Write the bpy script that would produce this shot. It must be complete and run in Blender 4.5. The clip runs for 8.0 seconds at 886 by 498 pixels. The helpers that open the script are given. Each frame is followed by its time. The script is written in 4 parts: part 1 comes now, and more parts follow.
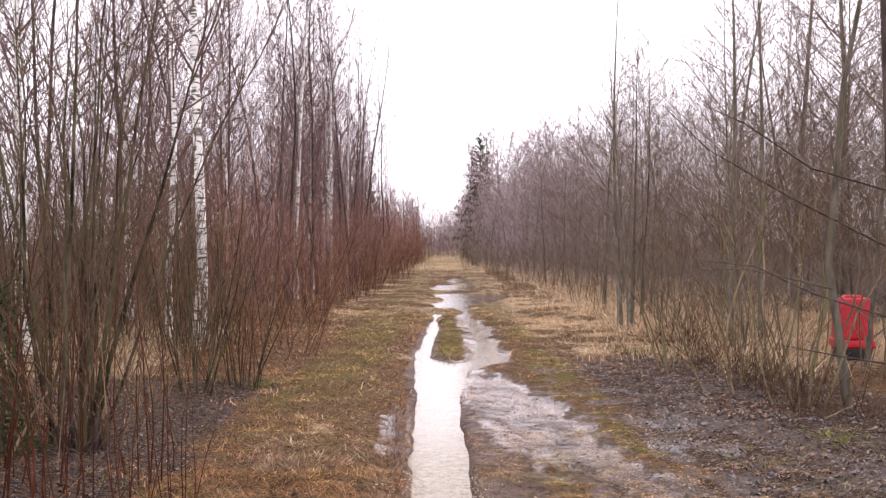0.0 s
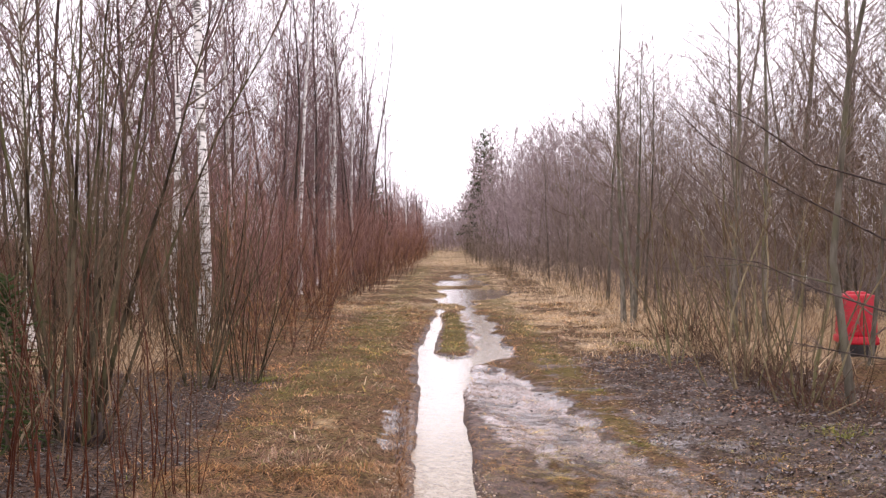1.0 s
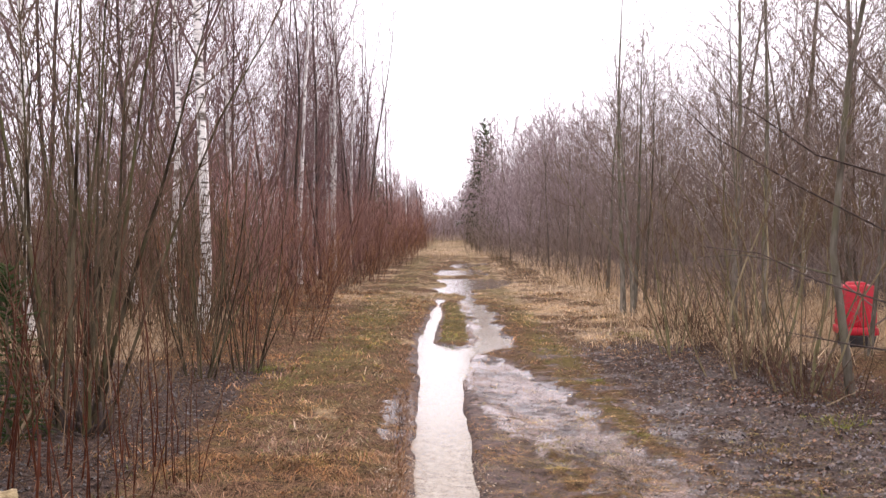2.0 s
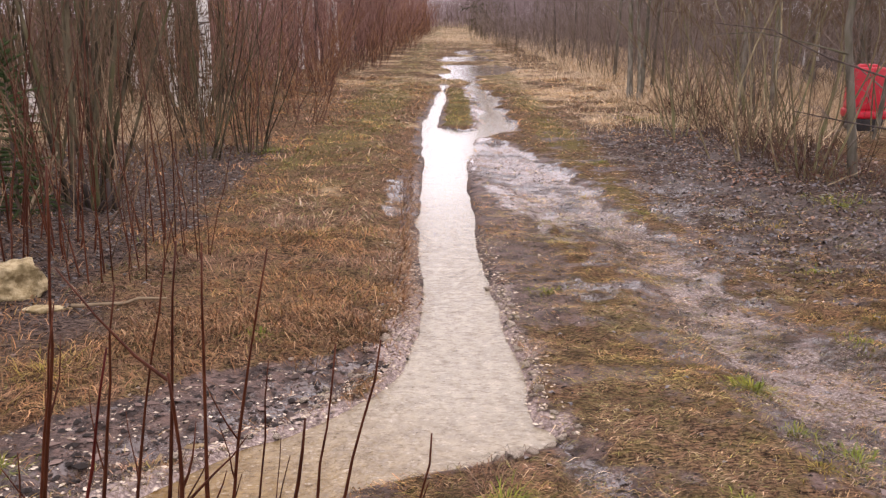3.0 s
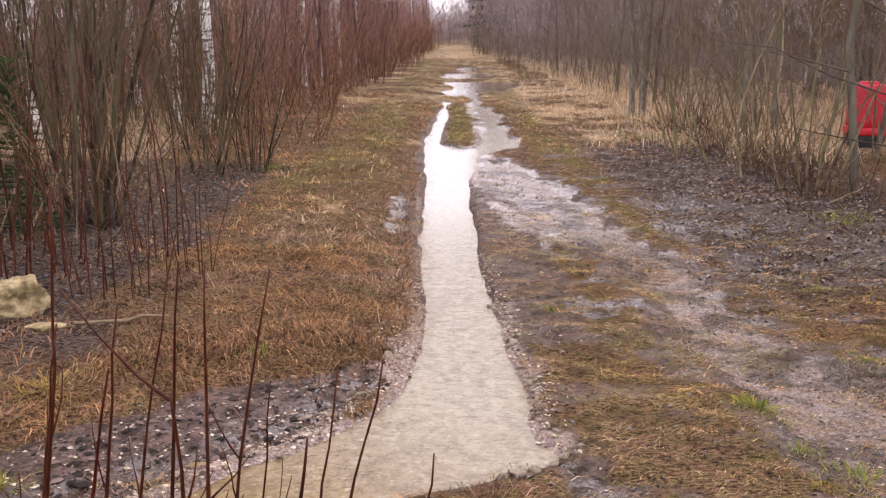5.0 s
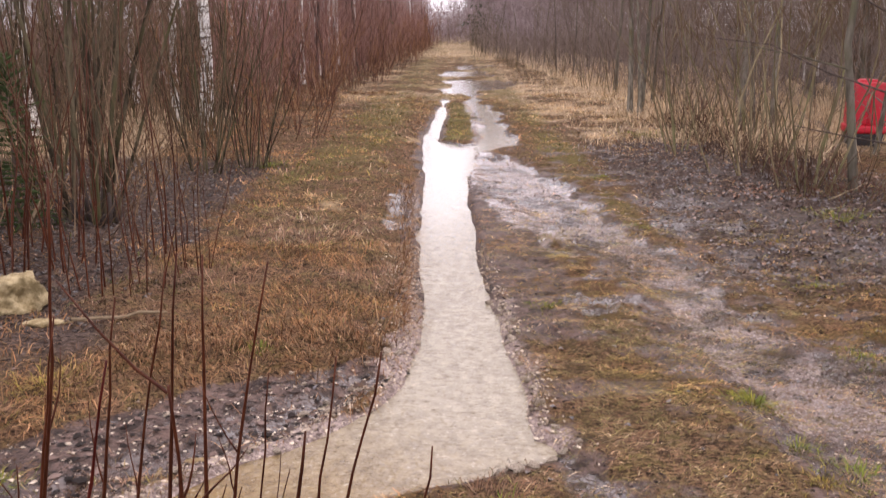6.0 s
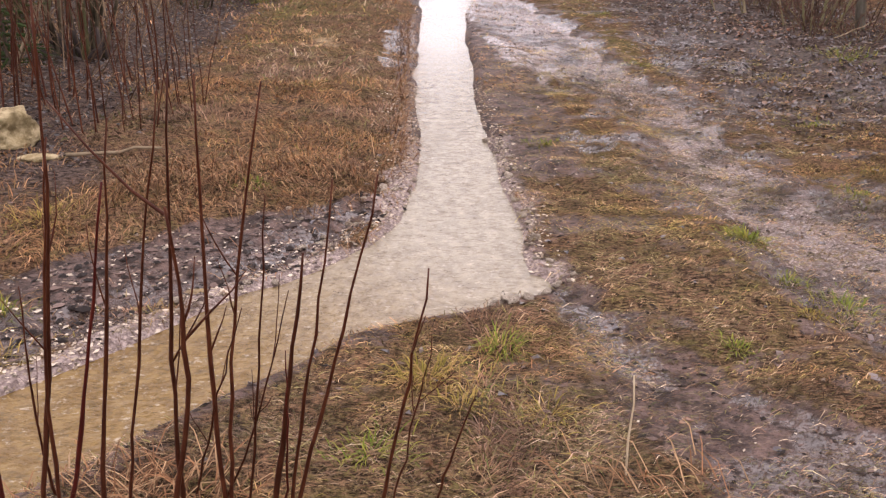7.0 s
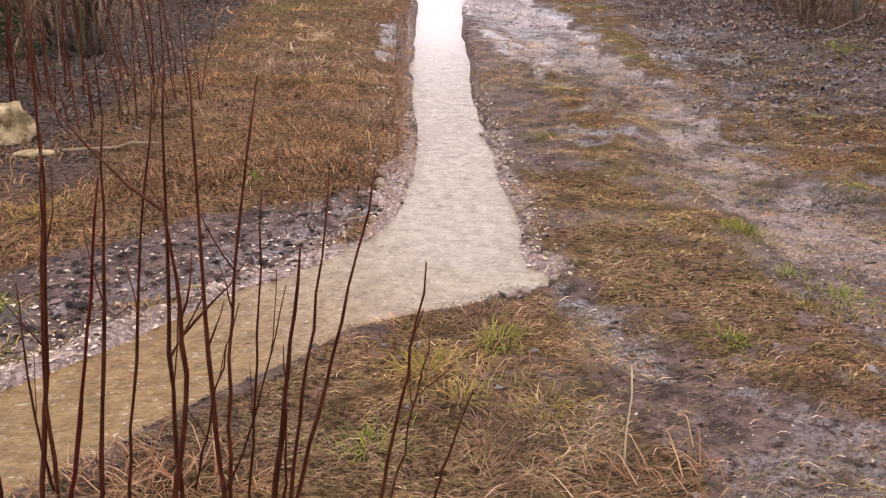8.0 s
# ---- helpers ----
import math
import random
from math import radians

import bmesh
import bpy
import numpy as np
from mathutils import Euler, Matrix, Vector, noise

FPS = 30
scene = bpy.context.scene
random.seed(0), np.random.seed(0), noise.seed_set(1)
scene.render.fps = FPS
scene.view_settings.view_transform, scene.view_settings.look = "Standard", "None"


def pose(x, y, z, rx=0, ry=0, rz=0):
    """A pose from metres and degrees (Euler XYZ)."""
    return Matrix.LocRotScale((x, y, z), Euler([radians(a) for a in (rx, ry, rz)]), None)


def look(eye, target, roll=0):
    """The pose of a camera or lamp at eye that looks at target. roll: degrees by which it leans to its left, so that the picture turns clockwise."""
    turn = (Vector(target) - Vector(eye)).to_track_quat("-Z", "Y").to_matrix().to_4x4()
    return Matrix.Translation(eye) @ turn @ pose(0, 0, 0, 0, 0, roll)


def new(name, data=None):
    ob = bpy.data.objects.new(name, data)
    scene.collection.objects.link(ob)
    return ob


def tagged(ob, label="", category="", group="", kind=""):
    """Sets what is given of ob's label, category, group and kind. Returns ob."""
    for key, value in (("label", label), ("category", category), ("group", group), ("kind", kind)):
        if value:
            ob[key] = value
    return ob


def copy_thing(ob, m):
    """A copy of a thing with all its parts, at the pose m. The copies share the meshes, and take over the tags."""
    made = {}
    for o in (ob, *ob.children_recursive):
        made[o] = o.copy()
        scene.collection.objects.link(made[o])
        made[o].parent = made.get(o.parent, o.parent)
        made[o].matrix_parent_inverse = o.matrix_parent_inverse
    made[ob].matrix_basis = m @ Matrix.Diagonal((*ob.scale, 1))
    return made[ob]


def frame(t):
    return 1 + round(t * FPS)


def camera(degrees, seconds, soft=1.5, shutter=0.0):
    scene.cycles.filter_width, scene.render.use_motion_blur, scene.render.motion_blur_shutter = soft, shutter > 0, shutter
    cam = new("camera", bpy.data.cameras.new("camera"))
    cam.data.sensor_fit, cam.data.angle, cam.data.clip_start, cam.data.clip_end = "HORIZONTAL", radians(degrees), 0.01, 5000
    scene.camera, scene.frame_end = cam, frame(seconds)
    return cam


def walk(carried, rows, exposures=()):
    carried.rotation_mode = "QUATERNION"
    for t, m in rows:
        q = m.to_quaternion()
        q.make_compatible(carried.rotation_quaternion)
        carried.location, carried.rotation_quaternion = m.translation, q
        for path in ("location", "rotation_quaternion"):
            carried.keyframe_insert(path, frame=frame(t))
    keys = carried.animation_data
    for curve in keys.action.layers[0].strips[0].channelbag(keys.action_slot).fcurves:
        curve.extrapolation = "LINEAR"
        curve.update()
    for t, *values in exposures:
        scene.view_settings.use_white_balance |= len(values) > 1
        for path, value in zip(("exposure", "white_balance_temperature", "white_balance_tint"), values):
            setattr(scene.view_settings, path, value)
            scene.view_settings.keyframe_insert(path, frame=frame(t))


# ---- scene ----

EYE = 1.70          # eye height over the track


def gaze(yaw, pitch, roll, sink):
    """The camera stands in one spot and turns: left, up and leaning; it sinks a little as it tilts down."""
    return pose(0, 0, EYE + sink, 0, 0, yaw) @ pose(0, 0, 0, pitch) @ pose(0, 0, 0, 0, roll) @ pose(0, 0, 0, 90)


cam = camera(50.0, 8.0, soft=1.3, shutter=0.35)
walk(cam, [(t, gaze(a, b, c, d)) for t, a, b, c, d in (
    (0.0, -0.05, -0.41, 0.18, 0.092), (0.5, 0.08, -0.50, 0.10, 0.090), (1.0, 0.17, -0.67, 0.09, 0.089), (1.5, 0.24, -0.94, 0.08, 0.095),
    (1.8, 0.21, -1.06, 0.04, 0.097), (2.0, 0.17, -1.30, 0.00, 0.096), (2.1, 0.19, -4.72, -0.03, 0.084), (2.2, 0.23, -8.38, -0.05, 0.056),
    (2.3, 0.28, -11.45, -0.06, 0.028), (2.45, 0.33, -13.40, -0.07, 0.004), (2.7, 0.38, -13.92, -0.07, -0.010), (3.3, 0.42, -13.65, -0.06, -0.013),
    (3.5, 0.46, -13.34, -0.06, -0.013), (4.0, 0.56, -13.20, -0.08, -0.006), (4.5, 0.57, -13.13, -0.05, 0.000), (5.2, 0.53, -12.80, -0.06, -0.008),
    (5.8, 0.47, -12.55, -0.07, -0.015), (6.0, 0.45, -13.00, -0.09, -0.017), (6.1, 0.42, -15.60, -0.25, -0.028), (6.2, 0.39, -18.15, -0.40, -0.040),
    (6.3, 0.36, -19.70, -0.52, -0.049), (6.4, 0.34, -20.75, -0.60, -0.055), (6.5, 0.32, -21.56, -0.61, -0.057), (6.7, 0.25, -22.08, -0.52, -0.059),
    (7.0, 0.19, -22.39, -0.41, -0.060), (7.5, 0.10, -22.76, -0.28, -0.061), (8.0, 0.02, -22.74, -0.20, -0.061))],
    exposures=((0.0, 0.88, 6520, 23), (8.0, 0.88, 6520, 23)))

# ---- overcast sky and its veiled sun ----
world = bpy.data.worlds.new("overcast_sky")
scene.world = world
world.use_nodes = True
wn, wl = world.node_tree.nodes, world.node_tree.links
sky = wn.new("ShaderNodeTexSky")
sky.sky_type, sky.sun_disc = "NISHITA", False
sky.sun_elevation, sky.sun_rotation = radians(58), radians(20)
grey = wn.new("ShaderNodeHueSaturation")
grey.inputs["Saturation"].default_value = 0.15
cloud = wn.new("ShaderNodeMix")
cloud.data_type = "RGBA"
cloud.inputs["Factor"].default_value = 0.75
cloud.inputs["B"].default_value = (9.2, 9.2, 9.5, 1)
wl.new(sky.outputs["Color"], grey.inputs["Color"])
wl.new(grey.outputs["Color"], cloud.inputs["A"])
wl.new(cloud.outputs["Result"], wn["Background"].inputs["Color"])
wn["Background"].inputs["Strength"].default_value = 0.14

sun = new("sun", bpy.data.lights.new("sun", "SUN"))
sun.data.energy, sun.data.angle, sun.data.color = 0.7, radians(70), (1, 0.96, 0.9)
sun.matrix_world = look((0, 0, 40), (-6, -17.5, 10))


# ---- materials ----
class Nodes:
    """A small writer of node materials."""

    def __init__(self, name, rough=0.8, spec=0.3):
        self.mat = bpy.data.materials.new(name)
        self.mat.use_nodes = True
        self.t = self.mat.node_tree
        self.bsdf = self.t.nodes["Principled BSDF"]
        self.bsdf.inputs["Roughness"].default_value = rough
        self.bsdf.inputs["Specular IOR Level"].default_value = spec
        self.coord = self.t.nodes.new("ShaderNodeTexCoord").outputs["Object"]

    def put(self, socket, value):
        if isinstance(value, bpy.types.NodeSocket):
            self.t.links.new(value, socket)
        elif isinstance(value, tuple):
            socket.default_value = (*value[:3], 1)
        else:
            socket.default_value = value

    def noise(self, scale, detail=4, stretch=(1, 1, 1), rough=0.55):
        m = self.t.nodes.new("ShaderNodeMapping")
        m.inputs["Scale"].default_value = stretch
        self.t.links.new(self.coord, m.inputs["Vector"])
        n = self.t.nodes.new("ShaderNodeTexNoise")
        n.inputs["Scale"].default_value, n.inputs["Detail"].default_value, n.inputs["Roughness"].default_value = scale, detail, rough
        self.t.links.new(m.outputs[0], n.inputs["Vector"])
        return n.outputs["Fac"]

    def ramp(self, fac, lo, hi):
        r = self.t.nodes.new("ShaderNodeMapRange")
        r.interpolation_type = "SMOOTHSTEP"
        r.inputs["From Min"].default_value, r.inputs["From Max"].default_value = lo, hi
        self.put(r.inputs["Value"], fac)
        return r.outputs["Result"]

    def mix(self, fac, a, b):
        m = self.t.nodes.new("ShaderNodeMix")
        m.data_type = "RGBA"
        self.put(m.inputs["Factor"], fac)
        self.put(m.inputs["A"], a)
        self.put(m.inputs["B"], b)
        return m.outputs["Result"]

    def math(self, op, a, b=0.0):
        m = self.t.nodes.new("ShaderNodeMath")
        m.operation = op
        m.use_clamp = op != "SUBTRACT"
        self.put(m.inputs[0], a)
        self.put(m.inputs[1], b)
        return m.outputs[0]

    def lerp(self, fac, a, b):
        m = self.t.nodes.new("ShaderNodeMix")
        self.put(m.inputs["Factor"], fac)
        self.put(m.inputs["A"], a)
        self.put(m.inputs["B"], b)
        return m.outputs["Result"]

    def attribute(self, name):
        a = self.t.nodes.new("ShaderNodeAttribute")
        a.attribute_name = name
        return a

    def random(self):
        return self.t.nodes.new("ShaderNodeObjectInfo").outputs["Random"]

    def island(self):
        return self.t.nodes.new("ShaderNodeNewGeometry").outputs["Random Per Island"]

    def bump(self, height, strength=0.5, distance=0.01):
        b = self.t.nodes.new("ShaderNodeBump")
        b.inputs["Strength"].default_value, b.inputs["Distance"].default_value = strength, distance
        self.put(b.inputs["Height"], height)
        self.t.links.new(b.outputs[0], self.bsdf.inputs["Normal"])

    def color(self, value):
        self.put(self.bsdf.inputs["Base Color"], value)
        return self.mat


def bark(name, a, b, rough=0.85, scale=14, moss=None):
    n = Nodes(name, rough, 0.06 if rough > 0.6 else 0.14)
    grain = n.noise(scale, 5, (1, 1, 0.22))
    patch = n.noise(2.3, 3, (1, 1, 0.5))
    c = n.mix(n.ramp(grain, 0.3, 0.7), a, b)
    c = n.mix(n.math("MULTIPLY", n.random(), 0.55), c, tuple(0.5 * v for v in a))
    if moss:
        c = n.mix(n.ramp(patch, 0.46, 0.66), c, moss)
    n.bump(grain, 0.5, 0.006)
    return n.color(c)


def twigs(name, a, b):
    n = Nodes(name, 0.8, 0.05)
    c = n.mix(n.ramp(n.noise(1.3, 3), 0.35, 0.65), a, b)
    return n.color(n.mix(n.math("MULTIPLY", n.island(), 0.6), c, tuple(0.45 * v for v in b)))


BARK_WILLOW = bark("willow_bark", (0.022, 0.015, 0.010), (0.150, 0.122, 0.078), moss=(0.086, 0.080, 0.038))
BARK_GREY = bark("grey_alder_bark", (0.085, 0.072, 0.054), (0.215, 0.190, 0.150), moss=(0.115, 0.108, 0.064))
BARK_PALE = bark("pale_alder_bark", (0.11, 0.095, 0.072), (0.29, 0.26, 0.21), scale=20, moss=(0.13, 0.125, 0.075))
BARK_DARK = bark("dark_bark", (0.048, 0.036, 0.032), (0.125, 0.098, 0.084))
BARK_SHOOT = bark("red_shoot_bark", (0.062, 0.009, 0.007), (0.125, 0.020, 0.013), rough=0.5, scale=30)
BARK_SHOOT_OLIVE = bark("olive_shoot_bark", (0.046, 0.012, 0.006), (0.102, 0.031, 0.014), rough=0.55, scale=30)
BARK_STEM = bark("brown_stem_bark", (0.115, 0.082, 0.048), (0.245, 0.190, 0.118), moss=(0.155, 0.135, 0.072))
BARK_TAN = bark("tan_stem_bark", (0.130, 0.100, 0.055), (0.300, 0.240, 0.145), moss=(0.175, 0.160, 0.080))
BARK_SPRUCE = bark("spruce_bark", (0.085, 0.060, 0.045), (0.15, 0.11, 0.085))
TWIG_WILLOW = twigs("willow_twig_bark", (0.115, 0.088, 0.054), (0.150, 0.098, 0.064))
TWIG_RED = twigs("red_twig_bark", (0.315, 0.168, 0.130), (0.255, 0.148, 0.124))
BARK_RED = bark("red_stem_bark", (0.085, 0.040, 0.031), (0.190, 0.096, 0.070))
TWIG_ORANGE = twigs("orange_twig_bark", (0.310, 0.165, 0.076), (0.240, 0.120, 0.070))
TWIG_BIRCH = twigs("birch_twig_bark", (0.150, 0.092, 0.086), (0.215, 0.142, 0.132))
TWIG_ALDER = twigs("alder_twig_bark", (0.188, 0.141, 0.121), (0.260, 0.202, 0.168))
BROWN_TWIG = twigs("brown_twig_bark", (0.115, 0.072, 0.044), (0.175, 0.118, 0.072))
# distant haze put into the twig colour: paler and more purple
TWIG_HAZED = twigs("hazed_twig_bark", (0.29, 0.225, 0.225), (0.36, 0.285, 0.280))
NEEDLES = twigs("spruce_needles", (0.036, 0.060, 0.022), (0.064, 0.088, 0.030))


def birch_bark():
    n = Nodes("white_birch_bark", 0.65, 0.3)
    marks = n.ramp(n.noise(5.0, 4, (1.2, 1.2, 5.5)), 0.53, 0.59)
    scars = n.ramp(n.noise(1.7, 3, (1, 1, 1.6)), 0.58, 0.66)
    c = n.mix(n.ramp(n.noise(9, 4), 0.3, 0.7), (0.74, 0.71, 0.66), (0.86, 0.84, 0.80))
    c = n.mix(marks, c, (0.10, 0.085, 0.075))
    c = n.mix(scars, c, (0.16, 0.13, 0.11))
    n.bump(marks, 0.3, 0.004)
    return n.color(c)


BARK_BIRCH = birch_bark()


def blade_material(name, rough=0.7, spec=0.05):
    n = Nodes(name, rough, spec)
    a = n.attribute("blade_tone")
    return n.color(n.mix(n.math("MULTIPLY", n.island(), 0.35), a.outputs["Color"], (0.05, 0.035, 0.02)))


GRASS = blade_material("dead_grass_blades")
LEAF = blade_material("fallen_leaf", 0.28, 0.40)


def ground_material():
    """Matted dead grass, mud, pale sand, litter and straw; the plan's zones say which lies where."""
    n = Nodes("wet_track_ground", 0.8, 0.4)
    za, zb = n.attribute("zone_a"), n.attribute("zone_b")
    sa, sb = n.t.nodes.new("ShaderNodeSeparateColor"), n.t.nodes.new("ShaderNodeSeparateColor")
    n.t.links.new(za.outputs["Color"], sa.inputs[0])
    n.t.links.new(zb.outputs["Color"], sb.inputs[0])
    mud, sand, green = sa.outputs
    straw, wet, litter = sb.outputs
    fine, mid, wide = n.noise(55, 5, rough=0.7), n.noise(9, 5, rough=0.65), n.noise(1.4, 4)
    fibre = n.noise(60, 5, (0.22, 1, 1), 0.72)
    crumb = n.noise(95, 4, (0.6, 1, 1), 0.75)
    strand = n.noise(85, 5, (0.3, 1, 1), 0.75)
    cross = n.noise(80, 5, (1, 0.3, 1), 0.75)
    hay = n.mix(n.ramp(n.noise(7, 4), 0.40, 0.62), (0.230, 0.130, 0.074), (0.170, 0.125, 0.050))
    # dark gaps between the strands are shade put into the colour
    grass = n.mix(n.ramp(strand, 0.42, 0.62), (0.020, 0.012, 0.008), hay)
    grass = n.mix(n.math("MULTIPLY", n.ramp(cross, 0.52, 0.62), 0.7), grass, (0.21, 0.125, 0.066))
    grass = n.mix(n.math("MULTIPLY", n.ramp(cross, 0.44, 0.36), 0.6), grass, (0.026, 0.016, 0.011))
    grass = n.mix(n.math("MULTIPLY", n.ramp(wide, 0.35, 0.75), 0.3), grass, (0.10, 0.052, 0.028))

    def broken(mask, grain, soft=0.18):
        """A zone's edge, frayed by the grain."""
        return n.ramp(n.math("ADD", mask, n.math("SUBTRACT", grain, 0.5)), 0.5 - soft, 0.5 + soft)

    c = n.mix(broken(straw, mid), grass, n.mix(n.ramp(fibre, 0.3, 0.7), (0.22, 0.150, 0.088), (0.54, 0.40, 0.255)))
    c = n.mix(n.math("MULTIPLY", broken(green, mid), 0.75), c, n.mix(n.ramp(fine, 0.3, 0.7), (0.055, 0.046, 0.014), (0.150, 0.122, 0.040)))
    mud_c = n.mix(n.ramp(mid, 0.36, 0.64), (0.026, 0.016, 0.013), (0.128, 0.081, 0.066))
    mud_c = n.mix(n.ramp(fine, 0.55, 0.75), mud_c, (0.19, 0.14, 0.122))
    mm = broken(mud, mid, 0.14)
    c = n.mix(mm, c, mud_c)
    # leaf litter, its tones lowered for the shade under the willows
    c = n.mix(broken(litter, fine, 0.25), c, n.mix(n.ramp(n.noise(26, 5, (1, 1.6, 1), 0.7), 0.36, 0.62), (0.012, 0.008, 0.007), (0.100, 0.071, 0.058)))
    sand_c = n.mix(n.ramp(fine, 0.35, 0.7), (0.13, 0.092, 0.080), (0.44, 0.345, 0.305))
    ss = broken(sand, mid, 0.15)
    c = n.mix(ss, c, sand_c)
    dry = n.math("SUBTRACT", 1.0, n.math("MULTIPLY", ss, 0.65))
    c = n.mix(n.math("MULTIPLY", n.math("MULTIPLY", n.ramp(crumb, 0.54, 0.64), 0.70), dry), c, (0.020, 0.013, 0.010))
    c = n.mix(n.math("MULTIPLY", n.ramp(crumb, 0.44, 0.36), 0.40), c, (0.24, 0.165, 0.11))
    # shade in hollows is painted as near-black specks, since bumps cast none
    pit_shade = n.math("MULTIPLY", n.ramp(n.noise(22, 5, (0.6, 1, 1), 0.72), 0.545, 0.63), dry)
    c = n.mix(n.math("MULTIPLY", pit_shade, 0.85), c, (0.013, 0.008, 0.006))
    film = n.math("MULTIPLY", broken(wet, n.noise(17.0, 5, rough=0.7), 0.08), n.math("MULTIPLY", n.ramp(fine, 0.68, 0.50), n.math("SUBTRACT", 1.0, pit_shade)))
    c = n.mix(n.math("MULTIPLY", n.math("MULTIPLY", film, 0.6), dry), c, (0.058, 0.039, 0.033))
    n.put(n.bsdf.inputs["Roughness"], n.lerp(film, n.lerp(mm, 0.85, 0.55), 0.05))
    n.put(n.bsdf.inputs["Specular IOR Level"], n.lerp(film, n.lerp(mm, 0.03, 0.12), 0.42))
    relief = n.math("ADD", n.math("MULTIPLY", fine, 0.55), n.math("MULTIPLY", mid, 0.45))
    n.bump(n.lerp(n.math("MULTIPLY", film, 0.92), relief, 0.45), 0.85, 0.022)
    return n.color(c)


GROUND = ground_material()


def water_material():
    n = Nodes("muddy_water", 0.04, 0.5)
    n.bsdf.inputs["IOR"].default_value = 1.333
    bed = n.noise(17, 6, (1, 0.8, 1), 0.68)
    axes = n.t.nodes.new("ShaderNodeSeparateXYZ")
    n.t.links.new(n.coord, axes.inputs[0])
    lean = n.t.nodes.new("ShaderNodeMath")
    lean.operation, lean.inputs[1].default_value = "MULTIPLY_ADD", 0.7
    n.put(lean.inputs[0], axes.outputs["X"])
    n.put(lean.inputs[2], axes.outputs["Y"])
    shallow = n.ramp(lean.outputs[0], 2.3, 4.3)      # silty outflow, then the clearer stony rill
    silt = n.mix(n.ramp(bed, 0.38, 0.64), (0.130, 0.076, 0.025), (0.195, 0.122, 0.044))
    clear = n.mix(n.ramp(bed, 0.30, 0.70), (0.190, 0.154, 0.104), (0.285, 0.238, 0.168))
    c = n.mix(shallow, silt, clear)
    c = n.mix(n.ramp(axes.outputs["Y"], 22.0, 28.0), c, n.mix(n.ramp(bed, 0.4, 0.6), (0.060, 0.042, 0.026), (0.16, 0.120, 0.080)))     # far puddles: the dark of reflected trees put into the colour
    c = n.mix(n.math("MULTIPLY", n.ramp(n.noise(36, 4, (0.8, 1.1, 1), 0.7), 0.56, 0.70), n.lerp(shallow, 0.45, 0.5)), c, (0.46, 0.39, 0.30))
    c = n.mix(n.ramp(n.noise(30, 4, rough=0.7), 0.62, 0.72), c, (0.11, 0.075, 0.04))
    # dark ripple marks painted in, as an even sky reflects none
    ripple_mark = n.ramp(n.noise(40, 4, (0.55, 1.1, 1), 0.62), 0.53, 0.63)
    c = n.mix(n.math("MULTIPLY", ripple_mark, 0.5), c, (0.085, 0.055, 0.020))
    ripple = n.math("ADD", n.math("MULTIPLY", n.noise(11, 4, (0.9, 1.15, 1)), 0.6), n.math("MULTIPLY", n.noise(42, 3, (0.8, 1.2, 1)), 0.4))
    ripple = n.math("MULTIPLY", ripple, n.lerp(n.ramp(axes.outputs["Y"], 24.0, 30.0), n.lerp(n.ramp(axes.outputs["Y"], 5.5, 10.0), 1.3, 0.32), 0.36))       # still water in the far ruts
    n.bump(ripple, 0.45, 0.03)
    return n.color(c)


WATER = water_material()


def stone_material(name, a, b, dirt):
    n = Nodes(name, 0.75, 0.35)
    grain = n.noise(18, 6, rough=0.68)
    c = n.mix(n.ramp(grain, 0.36, 0.64), a, b)
    c = n.mix(n.ramp(n.noise(7, 5), 0.48, 0.66), c, dirt)
    c = n.mix(n.math("MULTIPLY", n.random(), 0.35), c, dirt)
    n.bump(grain, 0.9, 0.03)
    return n.color(c)


LIMESTONE = stone_material("yellow_limestone", (0.24, 0.172, 0.075), (0.50, 0.395, 0.225), (0.14, 0.10, 0.042))
PEBBLE = stone_material("pale_pebble", (0.44, 0.345, 0.25), (0.72, 0.61, 0.48), (0.27, 0.195, 0.135))


def plain(name, col, dirt, rough):
    n = Nodes(name, rough, 0.45)
    return n.color(n.mix(n.ramp(n.noise(7, 4), 0.45, 0.75), col, dirt))


RED_PLASTIC = plain("weathered_red_plastic", (0.50, 0.008, 0.024), (0.36, 0.008, 0.016), 0.42)
BLACK_PLASTIC = plain("black_plastic", (0.022, 0.022, 0.026), (0.05, 0.045, 0.04), 0.5)
DEAD_WOOD = bark("dead_wood", (0.20, 0.145, 0.09), (0.34, 0.26, 0.17))


# ---- builders ----
class Tubes:
    """Collects tapered tubes for one mesh."""

    def __init__(self):
        self.v, self.f = [], []

    def add(self, pts, rads, sides=3):
        base, last = len(self.v), len(pts) - 1
        turn = [(math.cos(2 * math.pi * k / sides), math.sin(2 * math.pi * k / sides)) for k in range(sides)]
        point = sides == 3
        for i, p in enumerate(pts):
            if point and i == last:
                self.v.append(p)
                break
            d = (pts[min(i + 1, last)] - pts[max(i - 1, 0)]).normalized()
            u = d.cross(Vector((0.31, 0.95, 0.05))).normalized()
            w = d.cross(u)
            r = rads[i]
            for c, s in turn:
                self.v.append(p + u * (c * r) + w * (s * r))
        for i in range(last):
            for k in range(sides):
                a, b = base + i * sides + k, base + i * sides + (k + 1) % sides
                if point and i == last - 1:
                    self.f.append((a, b, base + last * sides))
                else:
                    self.f.append((a, b, b + sides, a + sides))
        if sides > 3:
            self.f.append(tuple(range(base + last * sides, base + (last + 1) * sides)))

    def mesh(self, name, material, smooth=True):
        me = bpy.data.meshes.new(name)
        me.from_pydata(self.v, [], self.f)
        me.materials.append(material)
        if smooth:
            me.shade_smooth()
        return me


def part(name, data, parent, label=""):
    ob = new(name, data)
